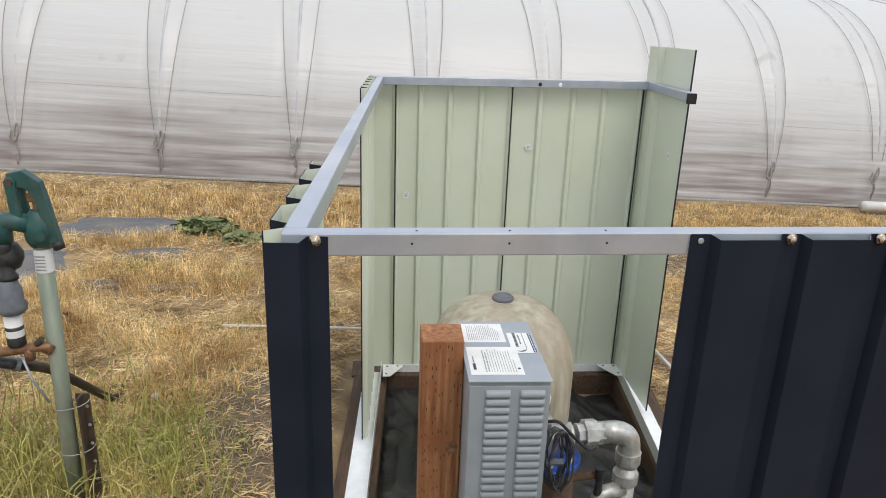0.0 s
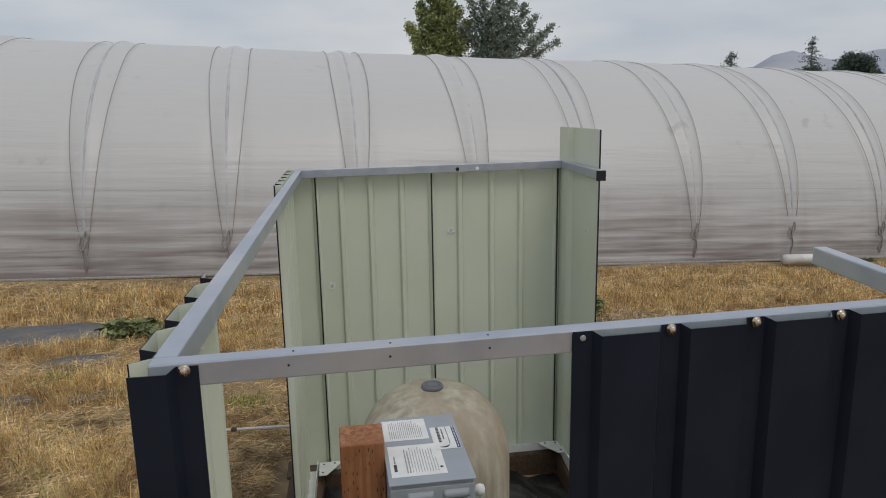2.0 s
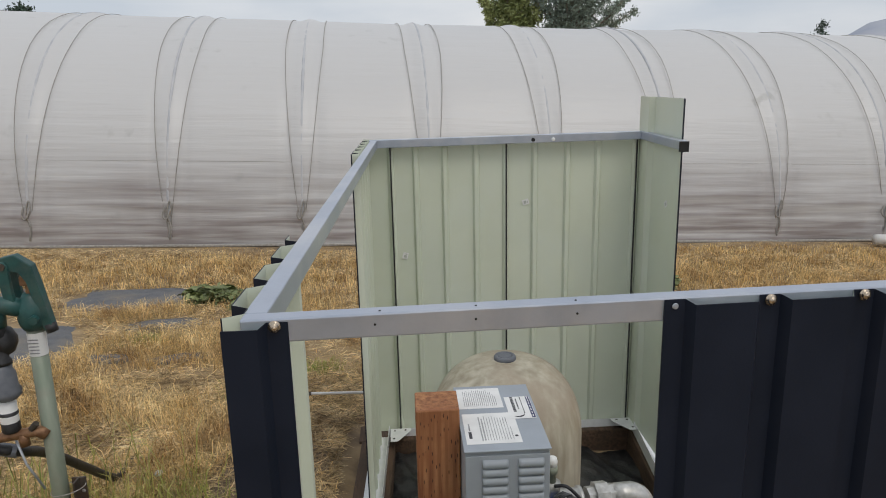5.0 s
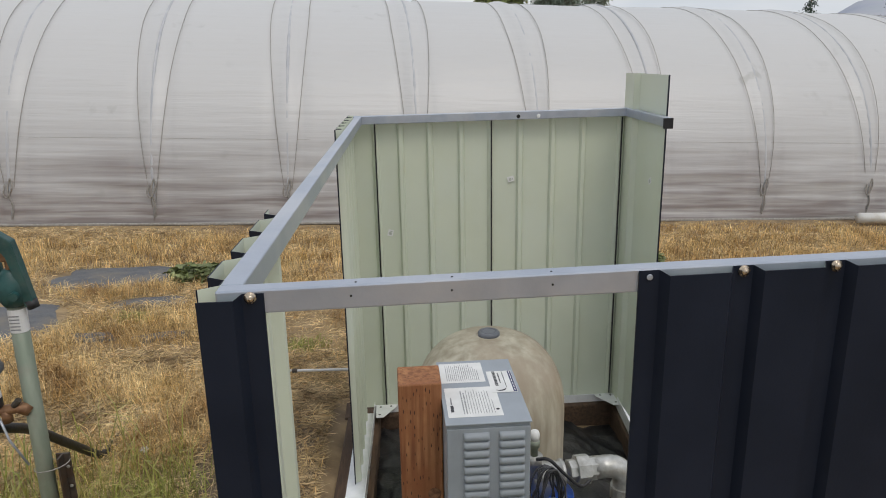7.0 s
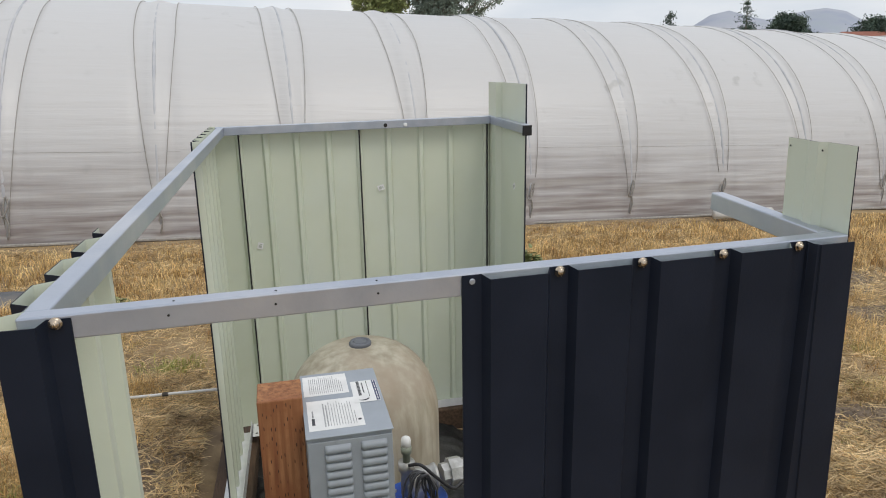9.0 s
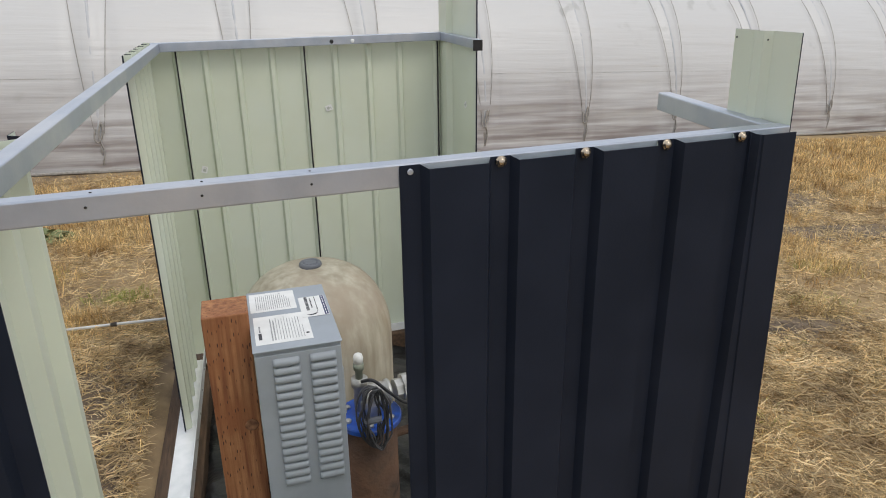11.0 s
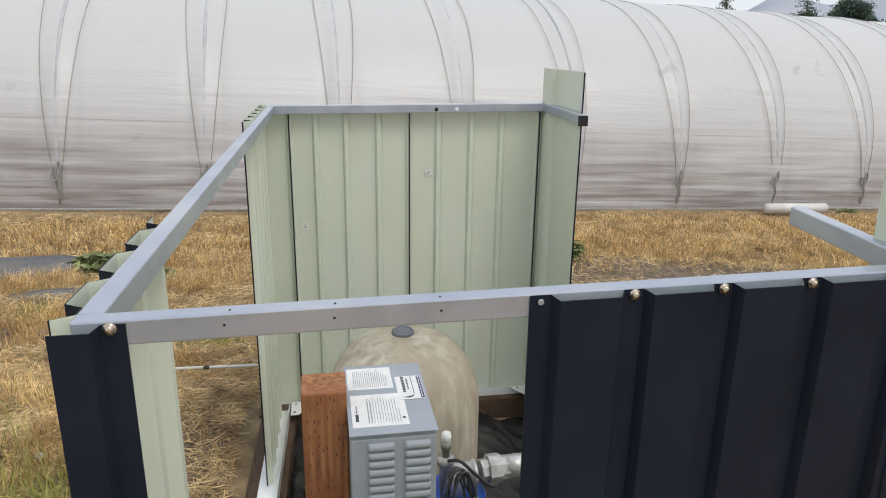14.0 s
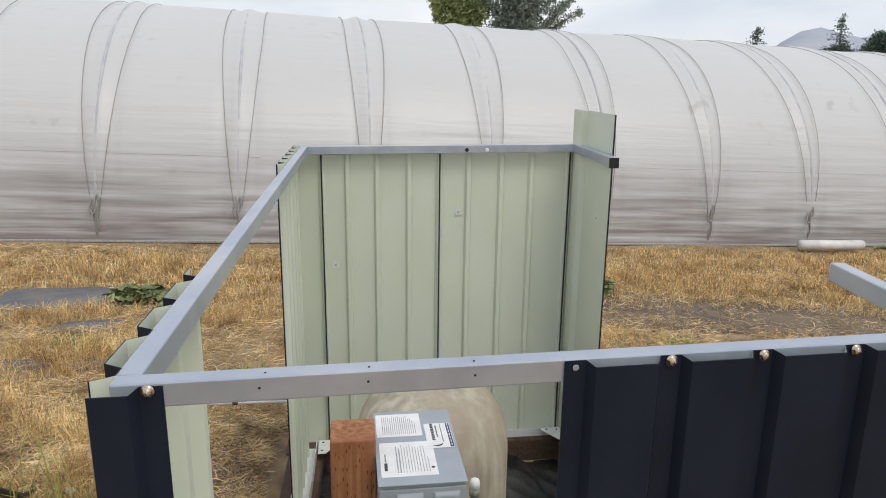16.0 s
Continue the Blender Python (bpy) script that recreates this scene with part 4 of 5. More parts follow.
def casting(outline, thick, cy):
    """A flat casting: an outline in x and z, given that thickness along y, with rounded edges."""
    bm = bmesh.new()
    a = [bm.verts.new((HX + u, cy - thick / 2, z)) for u, z in outline]
    b = [bm.verts.new((HX + u, cy + thick / 2, z)) for u, z in outline]
    bm.faces.new(a[::-1]); bm.faces.new(b)
    for k in range(len(a)):
        bm.faces.new((a[k], a[(k + 1) % len(a)], b[(k + 1) % len(a)], b[k]))
    bmesh.ops.bevel(bm, geom=bm.edges[:], offset=0.003, segments=2, affect="EDGES", profile=0.5)
    return bm


for dy in (-0.020, 0.020):
    part("yoke_arm", casting([(-0.050, 0.925), (-0.024, 0.925), (-0.030, 0.985), (-0.030, 1.040), (-0.038, 1.052), (-0.050, 1.052), (-0.058, 1.040), (-0.054, 0.985)], 0.012, HY + dy), M["hyd_green"], hyd, smooth=False)
lev = part("lever", casting([(-0.056, 1.030), (-0.052, 1.060), (-0.015, 1.068), (0.024, 1.040), (0.034, 0.985), (0.052, 0.885), (0.046, 0.866), (0.030, 0.868), (0.018, 0.945), (0.008, 1.000), (-0.008, 1.026), (-0.030, 1.024)], 0.027, HY - 0.006), M["hyd_green"], hyd, "green lever handle folded down", False)
part("lever_tip", tube(bmesh.new(), [(HX + 0.040, HY - 0.006, 0.884), (HX + 0.046, HY - 0.006, 0.862)], [0.0165, 0.0145], 12), M["rubber"], lev, "dark worn lever tip", True)
part("pivot_bolt", tube(bmesh.new(), [(HX - 0.043, HY - 0.031, 1.040), (HX - 0.043, HY + 0.031, 1.040)], 0.009, 10), M["steel_dark"], hyd)
part("set_screw", tube(bmesh.new(), [(HX + 0.02, HY - 0.032, 0.905), (HX + 0.022, HY - 0.048, 0.905)], 0.011, 8), M["hyd_green"], hyd)

rg = thing("hose_regulator", (HX - 0.085, HY - 0.02, 0.55), "black vacuum breaker and grey pressure regulator on the hydrant spout", "valve")
RX, RY = HX - 0.084, HY - 0.024
part("vacuum_breaker", lathe(bmesh.new(), [(0.018, 0.885), (0.022, 0.88), (0.022, 0.862), (0.020, 0.855), (0.019, 0.80), (0.024, 0.795), (0.024, 0.785)][::-1], (RX, RY, 0), 18), M["rubber"], rg, smooth=True)
part("breaker_ball", lathe(bmesh.new(), [(0.010, 0.800), (0.030, 0.812), (0.040, 0.835), (0.040, 0.850), (0.030, 0.872), (0.010, 0.885)], (RX - 0.004, RY + 0.016, 0), 20), M["rubber"], rg, smooth=True)
part("regulator_body", lathe(bmesh.new(), [(0.026, 0.690), (0.036, 0.700), (0.037, 0.712), (0.031, 0.725), (0.030, 0.760), (0.024, 0.770), (0.024, 0.785)], (RX - 0.003, RY, 0), 20), M["grey_plastic"], rg, "dark grey plastic regulator", True)
part("lower_coupling", lathe(bmesh.new(), [(0.018, 0.612), (0.021, 0.62), (0.022, 0.632), (0.022, 0.690)], (RX - 0.006, RY, 0), 18), M["paper"], rg, "white label sleeve", True)
part("label_band", lathe(bmesh.new(), [(0.0222, 0.646), (0.0226, 0.647), (0.0226, 0.655), (0.0222, 0.656)], (RX - 0.006, RY, 0), 18), M["ink"], rg, "black band on the sleeve", True)
part("coupling_ring", lathe(bmesh.new(), [(0.020, 0.598), (0.0225, 0.602), (0.0225, 0.625), (0.020, 0.628)], (RX - 0.006, RY, 0), 18), M["rubber"], rg, smooth=True)
part("brass_tee", tube(bmesh.new(), [(RX - 0.13, RY - 0.01, 0.575), (RX - 0.05, RY - 0.005, 0.580), (RX + 0.05, RY + 0.005, 0.592), (RX + 0.07, RY + 0.007, 0.588), (RX + 0.08, RY + 0.008, 0.58)], [0.016, 0.013, 0.014, 0.019, 0.016], 14), M["brass"], rg, "weathered copper hose splitter", True)
part("brass_port", tube(bmesh.new(), [(RX + 0.02, RY, 0.588), (RX + 0.022, RY, 0.555)], 0.013, 12), M["brass"], rg, smooth=True)
part("valve_handle", tube(bmesh.new(), [(RX + 0.045, RY - 0.004, 0.602), (RX + 0.062, RY - 0.006, 0.620)], 0.008, 8), M["steel_dark"], rg)

hose = thing("black_hose", (-0.95, 2.0, 0.4), "black rubber garden hose sagging to the grass", "hose")
part("tube", tube(bmesh.new(), spline([(RX - 0.28, RY + 0.0, 0.575), (RX - 0.15, RY + 0.015, 0.552), (RX - 0.03, RY + 0.03, 0.525), (RX - 0.035, RY + 0.20, 0.42), (RX - 0.045, RY + 0.42, 0.24), (RX - 0.055, RY + 0.62, 0.08), (RX - 0.065, RY + 0.74, 0.04), (RX - 0.09, RY + 0.95, 0.01)], 8), 0.0145, 12), M["rubber"], hose, smooth=True)
part("coupling", tube(bmesh.new(), [(RX - 0.10, RY + 0.02, 0.545), (RX - 0.02, RY + 0.032, 0.522)], 0.018, 12), M["grey_plastic"], hose, "grey hose clamp")
part("tie_wire", tube(bmesh.new(), [(RX - 0.01, RY + 0.01, 0.58), (RX + 0.015, RY + 0.0, 0.50), (RX + 0.052, RY + 0.0, 0.425)], 0.0032, 6), M["galv"], hose, smooth=True)

tp = thing("fence_stake", (-0.865, 1.97, 0), "short rusty steel stake wired to the hydrant pipe", "stake")
bm = bmesh.new()
box(bm, -0.887, -0.850, 1.966, 1.972, -0.05, 0.43, 0.001)
box(bm, -0.871, -0.866, 1.935, 1.966, -0.05, 0.43, 0.001)
part("stake_bar", bm, M["steel_dark"], tp)
stud_me = disc_mesh("stake_stud", 0.005, 0.002, M["pipe_zinc"])
for k in range(5):
    place("stake_stud", stud_me, (-0.858, 1.9655, 0.39 - 0.06 * k), (0, -1, 0), tp)
for z in (0.26, 0.405):
    pts = [(HX + 0.012 + 0.046 * math.cos(a), HY + 0.004 + 0.034 * math.sin(a), z + 0.008 * math.cos(a)) for a in [2 * math.pi * k / 16 for k in range(17)]]
    part("tie_wire", tube(bmesh.new(), pts, 0.0013, 6, False), M["cord"], tp)

# ---------------------------------------------------------------- greenhouse
GO = Vector((0.4, 7.24, -0.205))
GD = Vector((1.0, 0.07, -0.044)).normalized()
GN = Vector((-0.07, 1.0, 0.0)).normalized()
GU = GD.cross(GN).normalized()
if GU.z < 0:
    GU = -GU
BAY, GW, GH = 1.285, 2.75, 2.372
S0, S1 = -8.35, 12.0
STRAP0 = -1.40


def arch(a):
    """Depth behind the foot and height along the hoop, a from 0 to pi."""
    c, s = math.cos(a), math.sin(a)
    return GW * (1 - math.copysign(abs(c) ** 0.92, c)), GH * abs(s) ** 0.82


def rise(s):
    """The hoops stand a little taller along the far half."""
    return 1.0 + 0.019 * smooth01((s + 1.0) / 6.0)


def gpos(s, a, out=0.0):
    d, h = arch(a)
    h *= rise(s)
    p = GO + GD * s + GN * d + GU * h
    if out:
        d2, h2 = arch(min(math.pi, a + 0.01))
        d1, h1 = arch(max(0.0, a - 0.01))
        tx, tz = d2 - d1, h2 - h1
        L = math.hypot(tx, tz) or 1
        p += (GN * (-tz / L) + GU * (tx / L)) * out
    return p


house = thing("greenhouse", tuple(GO + GN * GW), "long hoop greenhouse covered in milky mildewed film", "greenhouse")
bm = bmesh.new()
NS = 420
ARC = [0.55 * (k / 34) ** 1.0 for k in range(34)] + [0.55 + (math.pi - 0.55) * k / 36 for k in range(37)]
NA = len(ARC) - 1
grid = []
for i in range(NS + 1):
    s = S0 + (S1 - S0) * i / NS
    row = []
    for k in range(NA + 1):
        a = ARC[k]
        d, h = arch(a)
        h *= rise(s)
        bay = ((s - STRAP0) / BAY) % 1.0
        near = min(bay, 1 - bay) * BAY
        bulge = 0.022 * math.exp(-(near / 0.07) ** 2) - 0.012 * math.exp(-((near - 0.14) / 0.05) ** 2) * (1 if h > 0.5 else h / 0.5)
        fold = 0.022 * noise.noise((s * 0.55, h * 15.0 + 0.6 * math.sin(s * 0.8), 2.0)) * math.exp(-h / 0.75) + 0.006 * noise.noise((s * 1.6, h * 30.0, 6.0)) * math.exp(-h / 0.5) + 0.004 * noise.noise((s * 0.4, h * 9.0, 9.0))
        sag = 0.012 * noise.noise((s * 0.6, h * 1.5, 5.0))
        o = bulge + fold + sag
        row.append(bm.verts.new((s, d - o * math.cos(a), h + o * math.sin(a))))
    grid.append(row)
for i in range(NS):
    for k in range(NA):
        bm.faces.new((grid[i][k], grid[i + 1][k], grid[i + 1][k + 1], grid[i][k + 1]))
bm.faces.new(grid[0][::-1])
bm.faces.new(grid[-1])
cover_me = finish(bm, "film_cover", M["film"], True)
GM = Matrix.Translation(GO) @ Matrix(((GD.x, GN.x, GU.x, 0), (GD.y, GN.y, GU.y, 0), (GD.z, GN.z, GU.z, 0), (0, 0, 0, 1)))
ob = part("film_cover", cover_me, None, house, "milky plastic film with wrinkles, dark interior painted along its foot")
ob.matrix_basis = GM


def strap(s, off):
    """A cord over the hoop that runs in to the foot of the bay."""
    pts = []
    for k in range(26):
        a = 0.02 + (math.pi / 2 + 0.4) * k / 25
        d, h = arch(a)
        spread = off * max(0.0, min(1.0, (h - 0.16) / 1.80)) ** 0.75
        pts.append(gpos(s + spread, a, 0.016 if a < 1.2 else 0.010))
    return pts


s = STRAP0 - 5 * BAY
while s < S1 - 0.3:
    for off in (-0.20, 0.20):
        part("strap", tube(bmesh.new(), strap(s, off), 0.0036, 5), M["cord"], house, smooth=True)
    part("hoop_pipe", tube(bmesh.new(), [gpos(s, 0.02 + (math.pi / 2 + 0.2) * k / 20, 0.012) for k in range(21)], 0.016, 7), M["hoop"], house, smooth=True)
    kn = part("strap_knot", tube(bmesh.new(), spline([gpos(s - 0.035, 0.115, 0.03), gpos(s - 0.05, 0.085, 0.04), gpos(s - 0.015, 0.075, 0.045), gpos(s + 0.03, 0.11, 0.04), gpos(s + 0.015, 0.135, 0.035), gpos(s - 0.01, 0.09, 0.04), gpos(s + 0.02, 0.05, 0.035), gpos(s, 0.015, 0.03)], 6), 0.0075, 6), M["cord"], house, smooth=True)
    s += BAY
part("film_seam", tube(bmesh.new(), [gpos(t, 0.285, 0.004 + 0.004 * noise.noise((t * 3, 1, 1))) for t in np.linspace(S0, S1, 160)], 0.0012, 5), M["cord"], house, "taped horizontal seam in the film")
part("foot_board", tube(bmesh.new(), [GO + GD * t - GN * 0.012 + GU * (0.012 + 0.006 * noise.noise((t * 2, 0, 0))) for t in np.linspace(S0, S1, 120)], 0.016, 7), M["cord"], house, "dark film edge buried along the foot")

wp = thing("white_pipe", (5.15, 7.3, -0.33), "short length of white plastic drain pipe lying in the grass", "pipe")
part("tube", tube(bmesh.new(), [(5.15, 7.30, -0.332), (5.97, 7.36, -0.365)], 0.055, 20), M["pvc"], wp, smooth=True)
rod = single("irrigation_pipe", tube(bmesh.new(), [(-0.80, 3.235, 0.062), (-0.45, 3.225, 0.060), (0.0, 3.22, 0.050)], 0.0068, 8), M["pvc"], "thin white plastic pipe lying on the straw", "pipe", smooth=True)
single("pipe_joint", tube(bmesh.new(), [(-0.44, 3.224, 0.060), (-0.415, 3.223, 0.060)], 0.010, 8), M["steel_dark"], "small dark pipe joint on the white pipe", "pipe fitting")
single("irrigation_pipe", tube(bmesh.new(), [(1.26, 3.25, -0.03), (1.275, 2.85, -0.02), (1.285, 2.6, -0.015)], 0.007, 8), M["pvc"], "thin white plastic pipe lying on the straw", "pipe", smooth=True)

# ---------------------------------------------------------------- ground cover
rng = np.random.default_rng(11)


def gz_array(x, y):
    return np.array([ground_z(a, b) for a, b in zip(x, y)])


def shed_mask(x, y):
    inside = (x > -0.24) & (x < 1.10) & (y > 0.72) & (y < 3.02)
    foot = 7.21 + 0.07 * (x - 0.4)
    return ~inside & (y < foot - 0.02)


def patches(x, y, f, seed):
    return np.array([noise.noise((a * f, b * f, seed)) for a, b in zip(x, y)])


def mesh_arrays(name, v, faces, material):
    me = bpy.data.meshes.new(name)
    me.from_pydata(v.tolist(), [], faces)
    me.materials.append(material)
    return me


def blades(name, x, y, height, width, lean, material, label, category):
    """Upright bent blades, one little island each."""
    n = len(x)
    z = gz_array(x, y) - 0.01
    az, la = rng.uniform(0, 2 * np.pi, n), rng.uniform(0, 2 * np.pi, n)
    l = lean * rng.uniform(0.2, 1.0, n) * height
    wx, wy = np.cos(az) * width / 2, np.sin(az) * width / 2
    lx, ly = np.cos(la) * l, np.sin(la) * l
    v = np.zeros((n, 5, 3))
    v[:, 0] = np.stack([x - wx, y - wy, z], 1)
    v[:, 1] = np.stack([x + wx, y + wy, z], 1)
    v[:, 2] = np.stack([x - wx * 0.8 + lx * 0.35, y - wy * 0.8 + ly * 0.35, z + height * 0.6], 1)
    v[:, 3] = np.stack([x + wx * 0.8 + lx * 0.35, y + wy * 0.8 + ly * 0.35, z + height * 0.6], 1)
    v[:, 4] = np.stack([x + lx, y + ly, z + height * (1 - 0.35 * lean)], 1)
    faces = []
    for i in range(n):
        k = 5 * i
        faces += [(k, k + 1, k + 3, k + 2), (k + 2, k + 3, k + 4)]
    return tagged(new(name, mesh_arrays(name, v.reshape(-1, 3), faces, material)), label, category, kind="stuff")


def litter(name, x, y, length, width, lift, material, label, category):
    """Flat-lying straws, each a thin bent strip."""
    n = len(x)
    z = gz_array(x, y) + rng.uniform(0.0, 1.0, n) * lift
    az = rng.uniform(0, 2 * np.pi, n)
    dx, dy = np.cos(az) * length / 2, np.sin(az) * length / 2
    px, py = -np.sin(az) * width / 2, np.cos(az) * width / 2
    t0, t1 = rng.uniform(-0.2, 0.25, n) * length, rng.uniform(-0.2, 0.25, n) * length
    v = np.zeros((n, 6, 3))
    v[:, 0] = np.stack([x - dx - px, y - dy - py, z + t0], 1)
    v[:, 1] = np.stack([x - dx + px, y - dy + py, z + t0], 1)
    v[:, 2] = np.stack([x - px + py * 3, y - py, z + 0.004], 1)
    v[:, 3] = np.stack([x + px + py * 3, y + py, z + 0.008], 1)
    v[:, 4] = np.stack([x + dx - px, y + dy - py, z + t1], 1)
    v[:, 5] = np.stack([x + dx + px, y + dy + py, z + t1], 1)
    faces = []
    for i in range(n):
        k = 6 * i
        faces += [(k, k + 2, k + 3, k + 1), (k + 2, k + 4, k + 5, k + 3)]
    return tagged(new(name, mesh_arrays(name, v.reshape(-1, 3), faces, material)), label, category, kind="stuff")


MATS = [(-1.95, 5.20, 0.46, 0.28, 0.1), (-2.42, 4.12, 0.52, 0.44, 0.3), (-1.52, 4.55, 0.26, 0.12, 0.2), (-1.62, 3.88, 0.14, 0.07, 0.0), (-1.22, 3.88, 0.16, 0.06, 0.4), (-2.9, 5.3, 0.3, 0.15, 0.1)]


def off_mats(x, y, grow=0.95):
    keep = np.ones(len(x), bool)
    for i, (cx, cy, a, b2, r) in enumerate(MATS):
        a, b2 = (a, b2) if i < 2 else (a * 0.62, b2 * 0.62)
        u, w = x - cx, y - cy
        c, s = math.cos(r), math.sin(r)
        keep &= ((u * c + w * s) / (a * grow)) ** 2 + ((-u * s + w * c) / (b2 * grow)) ** 2 > 1
    return keep


DIRT = [(1.9, 3.3, 0.35, 0.16, 0.3), (2.6, 2.5, 0.4, 0.14, -0.2), (1.7, 2.2, 0.18, 0.3, 0.2), (3.15, 4.90, 1.8, 0.56, -0.08), (3.5, 3.85, 1.5, 0.20, -0.08), (-0.50, 2.45, 0.24, 0.60, 0.05), (-0.45, 1.75, 0.16, 0.4, 0.1), (1.35, 2.6, 0.18, 0.7, 0.0)]


def dirt_weight(x, y):
    k = np.zeros(len(x))
    for cx, cy, a, b2, r in DIRT:
        u, w = x - cx, y - cy
        c, s = math.cos(r), math.sin(r)
        k = np.maximum(k, np.clip(1.3 - np.sqrt(((u * c + w * s) / a) ** 2 + ((-u * s + w * c) / b2) ** 2), 0, 1))
    return k


def flat_patch(name, cx, cy, a, b2, r, lift, material, label, category, kind=""):
    """An irregular patch that follows the ground."""
    bm = bmesh.new()
    rings, seg = 10, 40
    mid = bm.verts.new((cx, cy, ground_z(cx, cy) + lift))
    prev = None
    for i in range(1, rings + 1):
        ring = []
        for k in range(seg):
            t = 2 * math.pi * k / seg
            f = (i / rings) * (1 + 0.42 * noise.noise((cx + math.cos(t) * 1.3, cy + math.sin(t) * 1.3, 4.0)) + 0.08 * noise.noise((math.cos(t) * 5, math.sin(t) * 5, cx)))
            u, w = a * f * math.copysign(abs(math.cos(t)) ** 0.7, math.cos(t)), b2 * f * math.copysign(abs(math.sin(t)) ** 0.7, math.sin(t))
            x, y = cx + u * math.cos(r) - w * math.sin(r), cy + u * math.sin(r) + w * math.cos(r)
            drop = 0.02 if i == rings else 0.0
            ring.append(bm.verts.new((x, y, ground_z(x, y) + lift - drop + 0.006 * noise.noise((x * 9, y * 9, 2)))))
        for k in range(seg):
            if prev is None:
                bm.faces.new((mid, ring[k], ring[(k + 1) % seg]))
            else:
                bm.faces.new((prev[k], ring[k], ring[(k + 1) % seg], prev[(k + 1) % seg]))
        prev = ring
    return single(name, bm, material, label, category, kind=kind, smooth=True)


for c in MATS:
    flat_patch("ground_fabric", *c, 0.016, M["fabric"], "sheet of grey-black weed fabric half buried in straw", "weed fabric")
for c in DIRT:
    flat_patch("bare_soil", *c, 0.016, M["dirt"], "bare brown tilled soil strip", "soil", kind="structure")

# golden standing grass, thick towards the greenhouse
n = 150000
x, y = rng.uniform(-7.5, 10, n), 2.6 + 4.9 * rng.uniform(0, 1, n) ** 0.75
w = patches(x, y, 1.1, 3.0) + 0.5 * patches(x, y, 3.5, 9.0)
want = np.clip((y - 4.6) / 0.9, 0.0, 1.0) * 0.95 + 0.10 + 0.35 * w
keep = shed_mask(x, y) & off_mats(x, y, 1.15) & (rng.uniform(0, 1, n) < want * (1 - 0.95 * dirt_weight(x, y)))
x, y, w = x[keep], y[keep], w[keep]
hgt = (0.07 + 0.10 * rng.uniform(0, 1, len(x)) ** 2 + 0.05 * np.clip(w, 0, 1)) * np.where(y > 5.0, 1.0, 0.75) * np.clip((7.25 + 0.07 * x - y) / 0.9, 0.22, 1.0) * (0.75 + 0.6 * np.clip(patches(x, y, 2.2, 14.0) + 0.3, 0, 1))
blades("dry_grass", x, y, hgt, 0.0045 + 0.0025 * rng.uniform(0, 1, len(x)), 0.9, M["dry"], "golden dry standing grass", "grass")

# crumbs of soil on the bare strips
rc = random.Random(77)
cv, cf = [], []
OCT = ((1, 0, 0), (0, 1, 0), (-1, 0, 0), (0, -1, 0), (0, 0, 1), (0, 0, -1))
for _ in range(4000):
    cx, cy, a, b2, r = rc.choice(DIRT)
    u, w = rc.gauss(0, 0.5) * a, rc.gauss(0, 0.5) * b2
    px, py = cx + u * math.cos(r) - w * math.sin(r), cy + u * math.sin(r) + w * math.cos(r)
    if -0.26 < px < 1.12 and 0.7 < py < 3.05:
        continue
    s, k, pz = rc.uniform(0.005, 0.022), len(cv), ground_z(px, py) + 0.010
    for q in OCT:
        cv.append((px + s * (q[0] + rc.uniform(-0.4, 0.4)), py + s * (q[1] + rc.uniform(-0.4, 0.4)), pz + s * 0.7 * (q[2] + rc.uniform(-0.3, 0.3))))
    for m3 in range(4):
        cf += [(k + m3, k + (m3 + 1) % 4, k + 4), (k + (m3 + 1) % 4, k + m3, k + 5)]
single("soil_crumbs", mesh_arrays("soil_crumbs", np.array(cv), cf, M["dirt"]), None, "loose brown soil crumbs on bare ground", "soil", kind="stuff")

# pale matted straw everywhere
n = 230000
x, y = rng.uniform(-4.6, 6.3, n), 1.0 + 5.8 * rng.uniform(0, 1, n)
w = patches(x, y, 0.9, 6.0) + 0.6 * patches(x, y, 3.1, 2.0) - 0.7 * np.clip(patches(x, y, 2.4, 21.0), 0, 1)
keep = shed_mask(x, y) & off_mats(x, y, 1.05) & (rng.uniform(0, 1, n) < (0.62 + 0.7 * w) * (1 - 0.93 * dirt_weight(x, y)))
x, y = x[keep], y[keep]
litter("straw_litter", x, y, rng.uniform(0.03, 0.13, len(x)), rng.uniform(0.0009, 0.0021, len(x)), 0.035, M["straw"], "pale matted straw lying on the soil", "straw")
n = 150000
x, y = np.concatenate([rng.uniform(-1.9, -0.2, n // 2), rng.uniform(0.95, 3.0, n // 2)]), rng.uniform(1.0, 3.6, n // 2 * 2)
w = patches(x, y, 1.6, 1.0)
keep = shed_mask(x, y) & (rng.uniform(0, 1, len(x)) < (0.75 + 0.6 * w) * (1 - 0.96 * dirt_weight(x, y)))
x, y = x[keep], y[keep]
litter("straw_litter", x, y, rng.uniform(0.02, 0.11, len(x)), rng.uniform(0.0008, 0.0018, len(x)), 0.035, M["straw"], "pale loose straw round the shed", "straw")

# thin straw strewn over the bare strips
n = 60000
x, y = rng.uniform(1.2, 6.0, n), rng.uniform(3.0, 6.2, n)
x[:22000], y[:22000] = rng.uniform(-0.95, -0.15, 22000), rng.uniform(1.2, 3.2, 22000)
w = patches(x, y, 2.3, 5.0) + 0.5 * patches(x, y, 6.0, 3.0)
keep = shed_mask(x, y) & (rng.uniform(0, 1, n) < dirt_weight(x, y) * np.clip(np.where(x < 0, 0.24, 0.12) + 1.1 * w, 0, 1))
x, y = x[keep], y[keep]
litter("straw_litter", x, y, rng.uniform(0.02, 0.07, len(x)), rng.uniform(0.001, 0.0022, len(x)), 0.03, M["straw"], "thin pale straw strewn over bare soil", "straw")

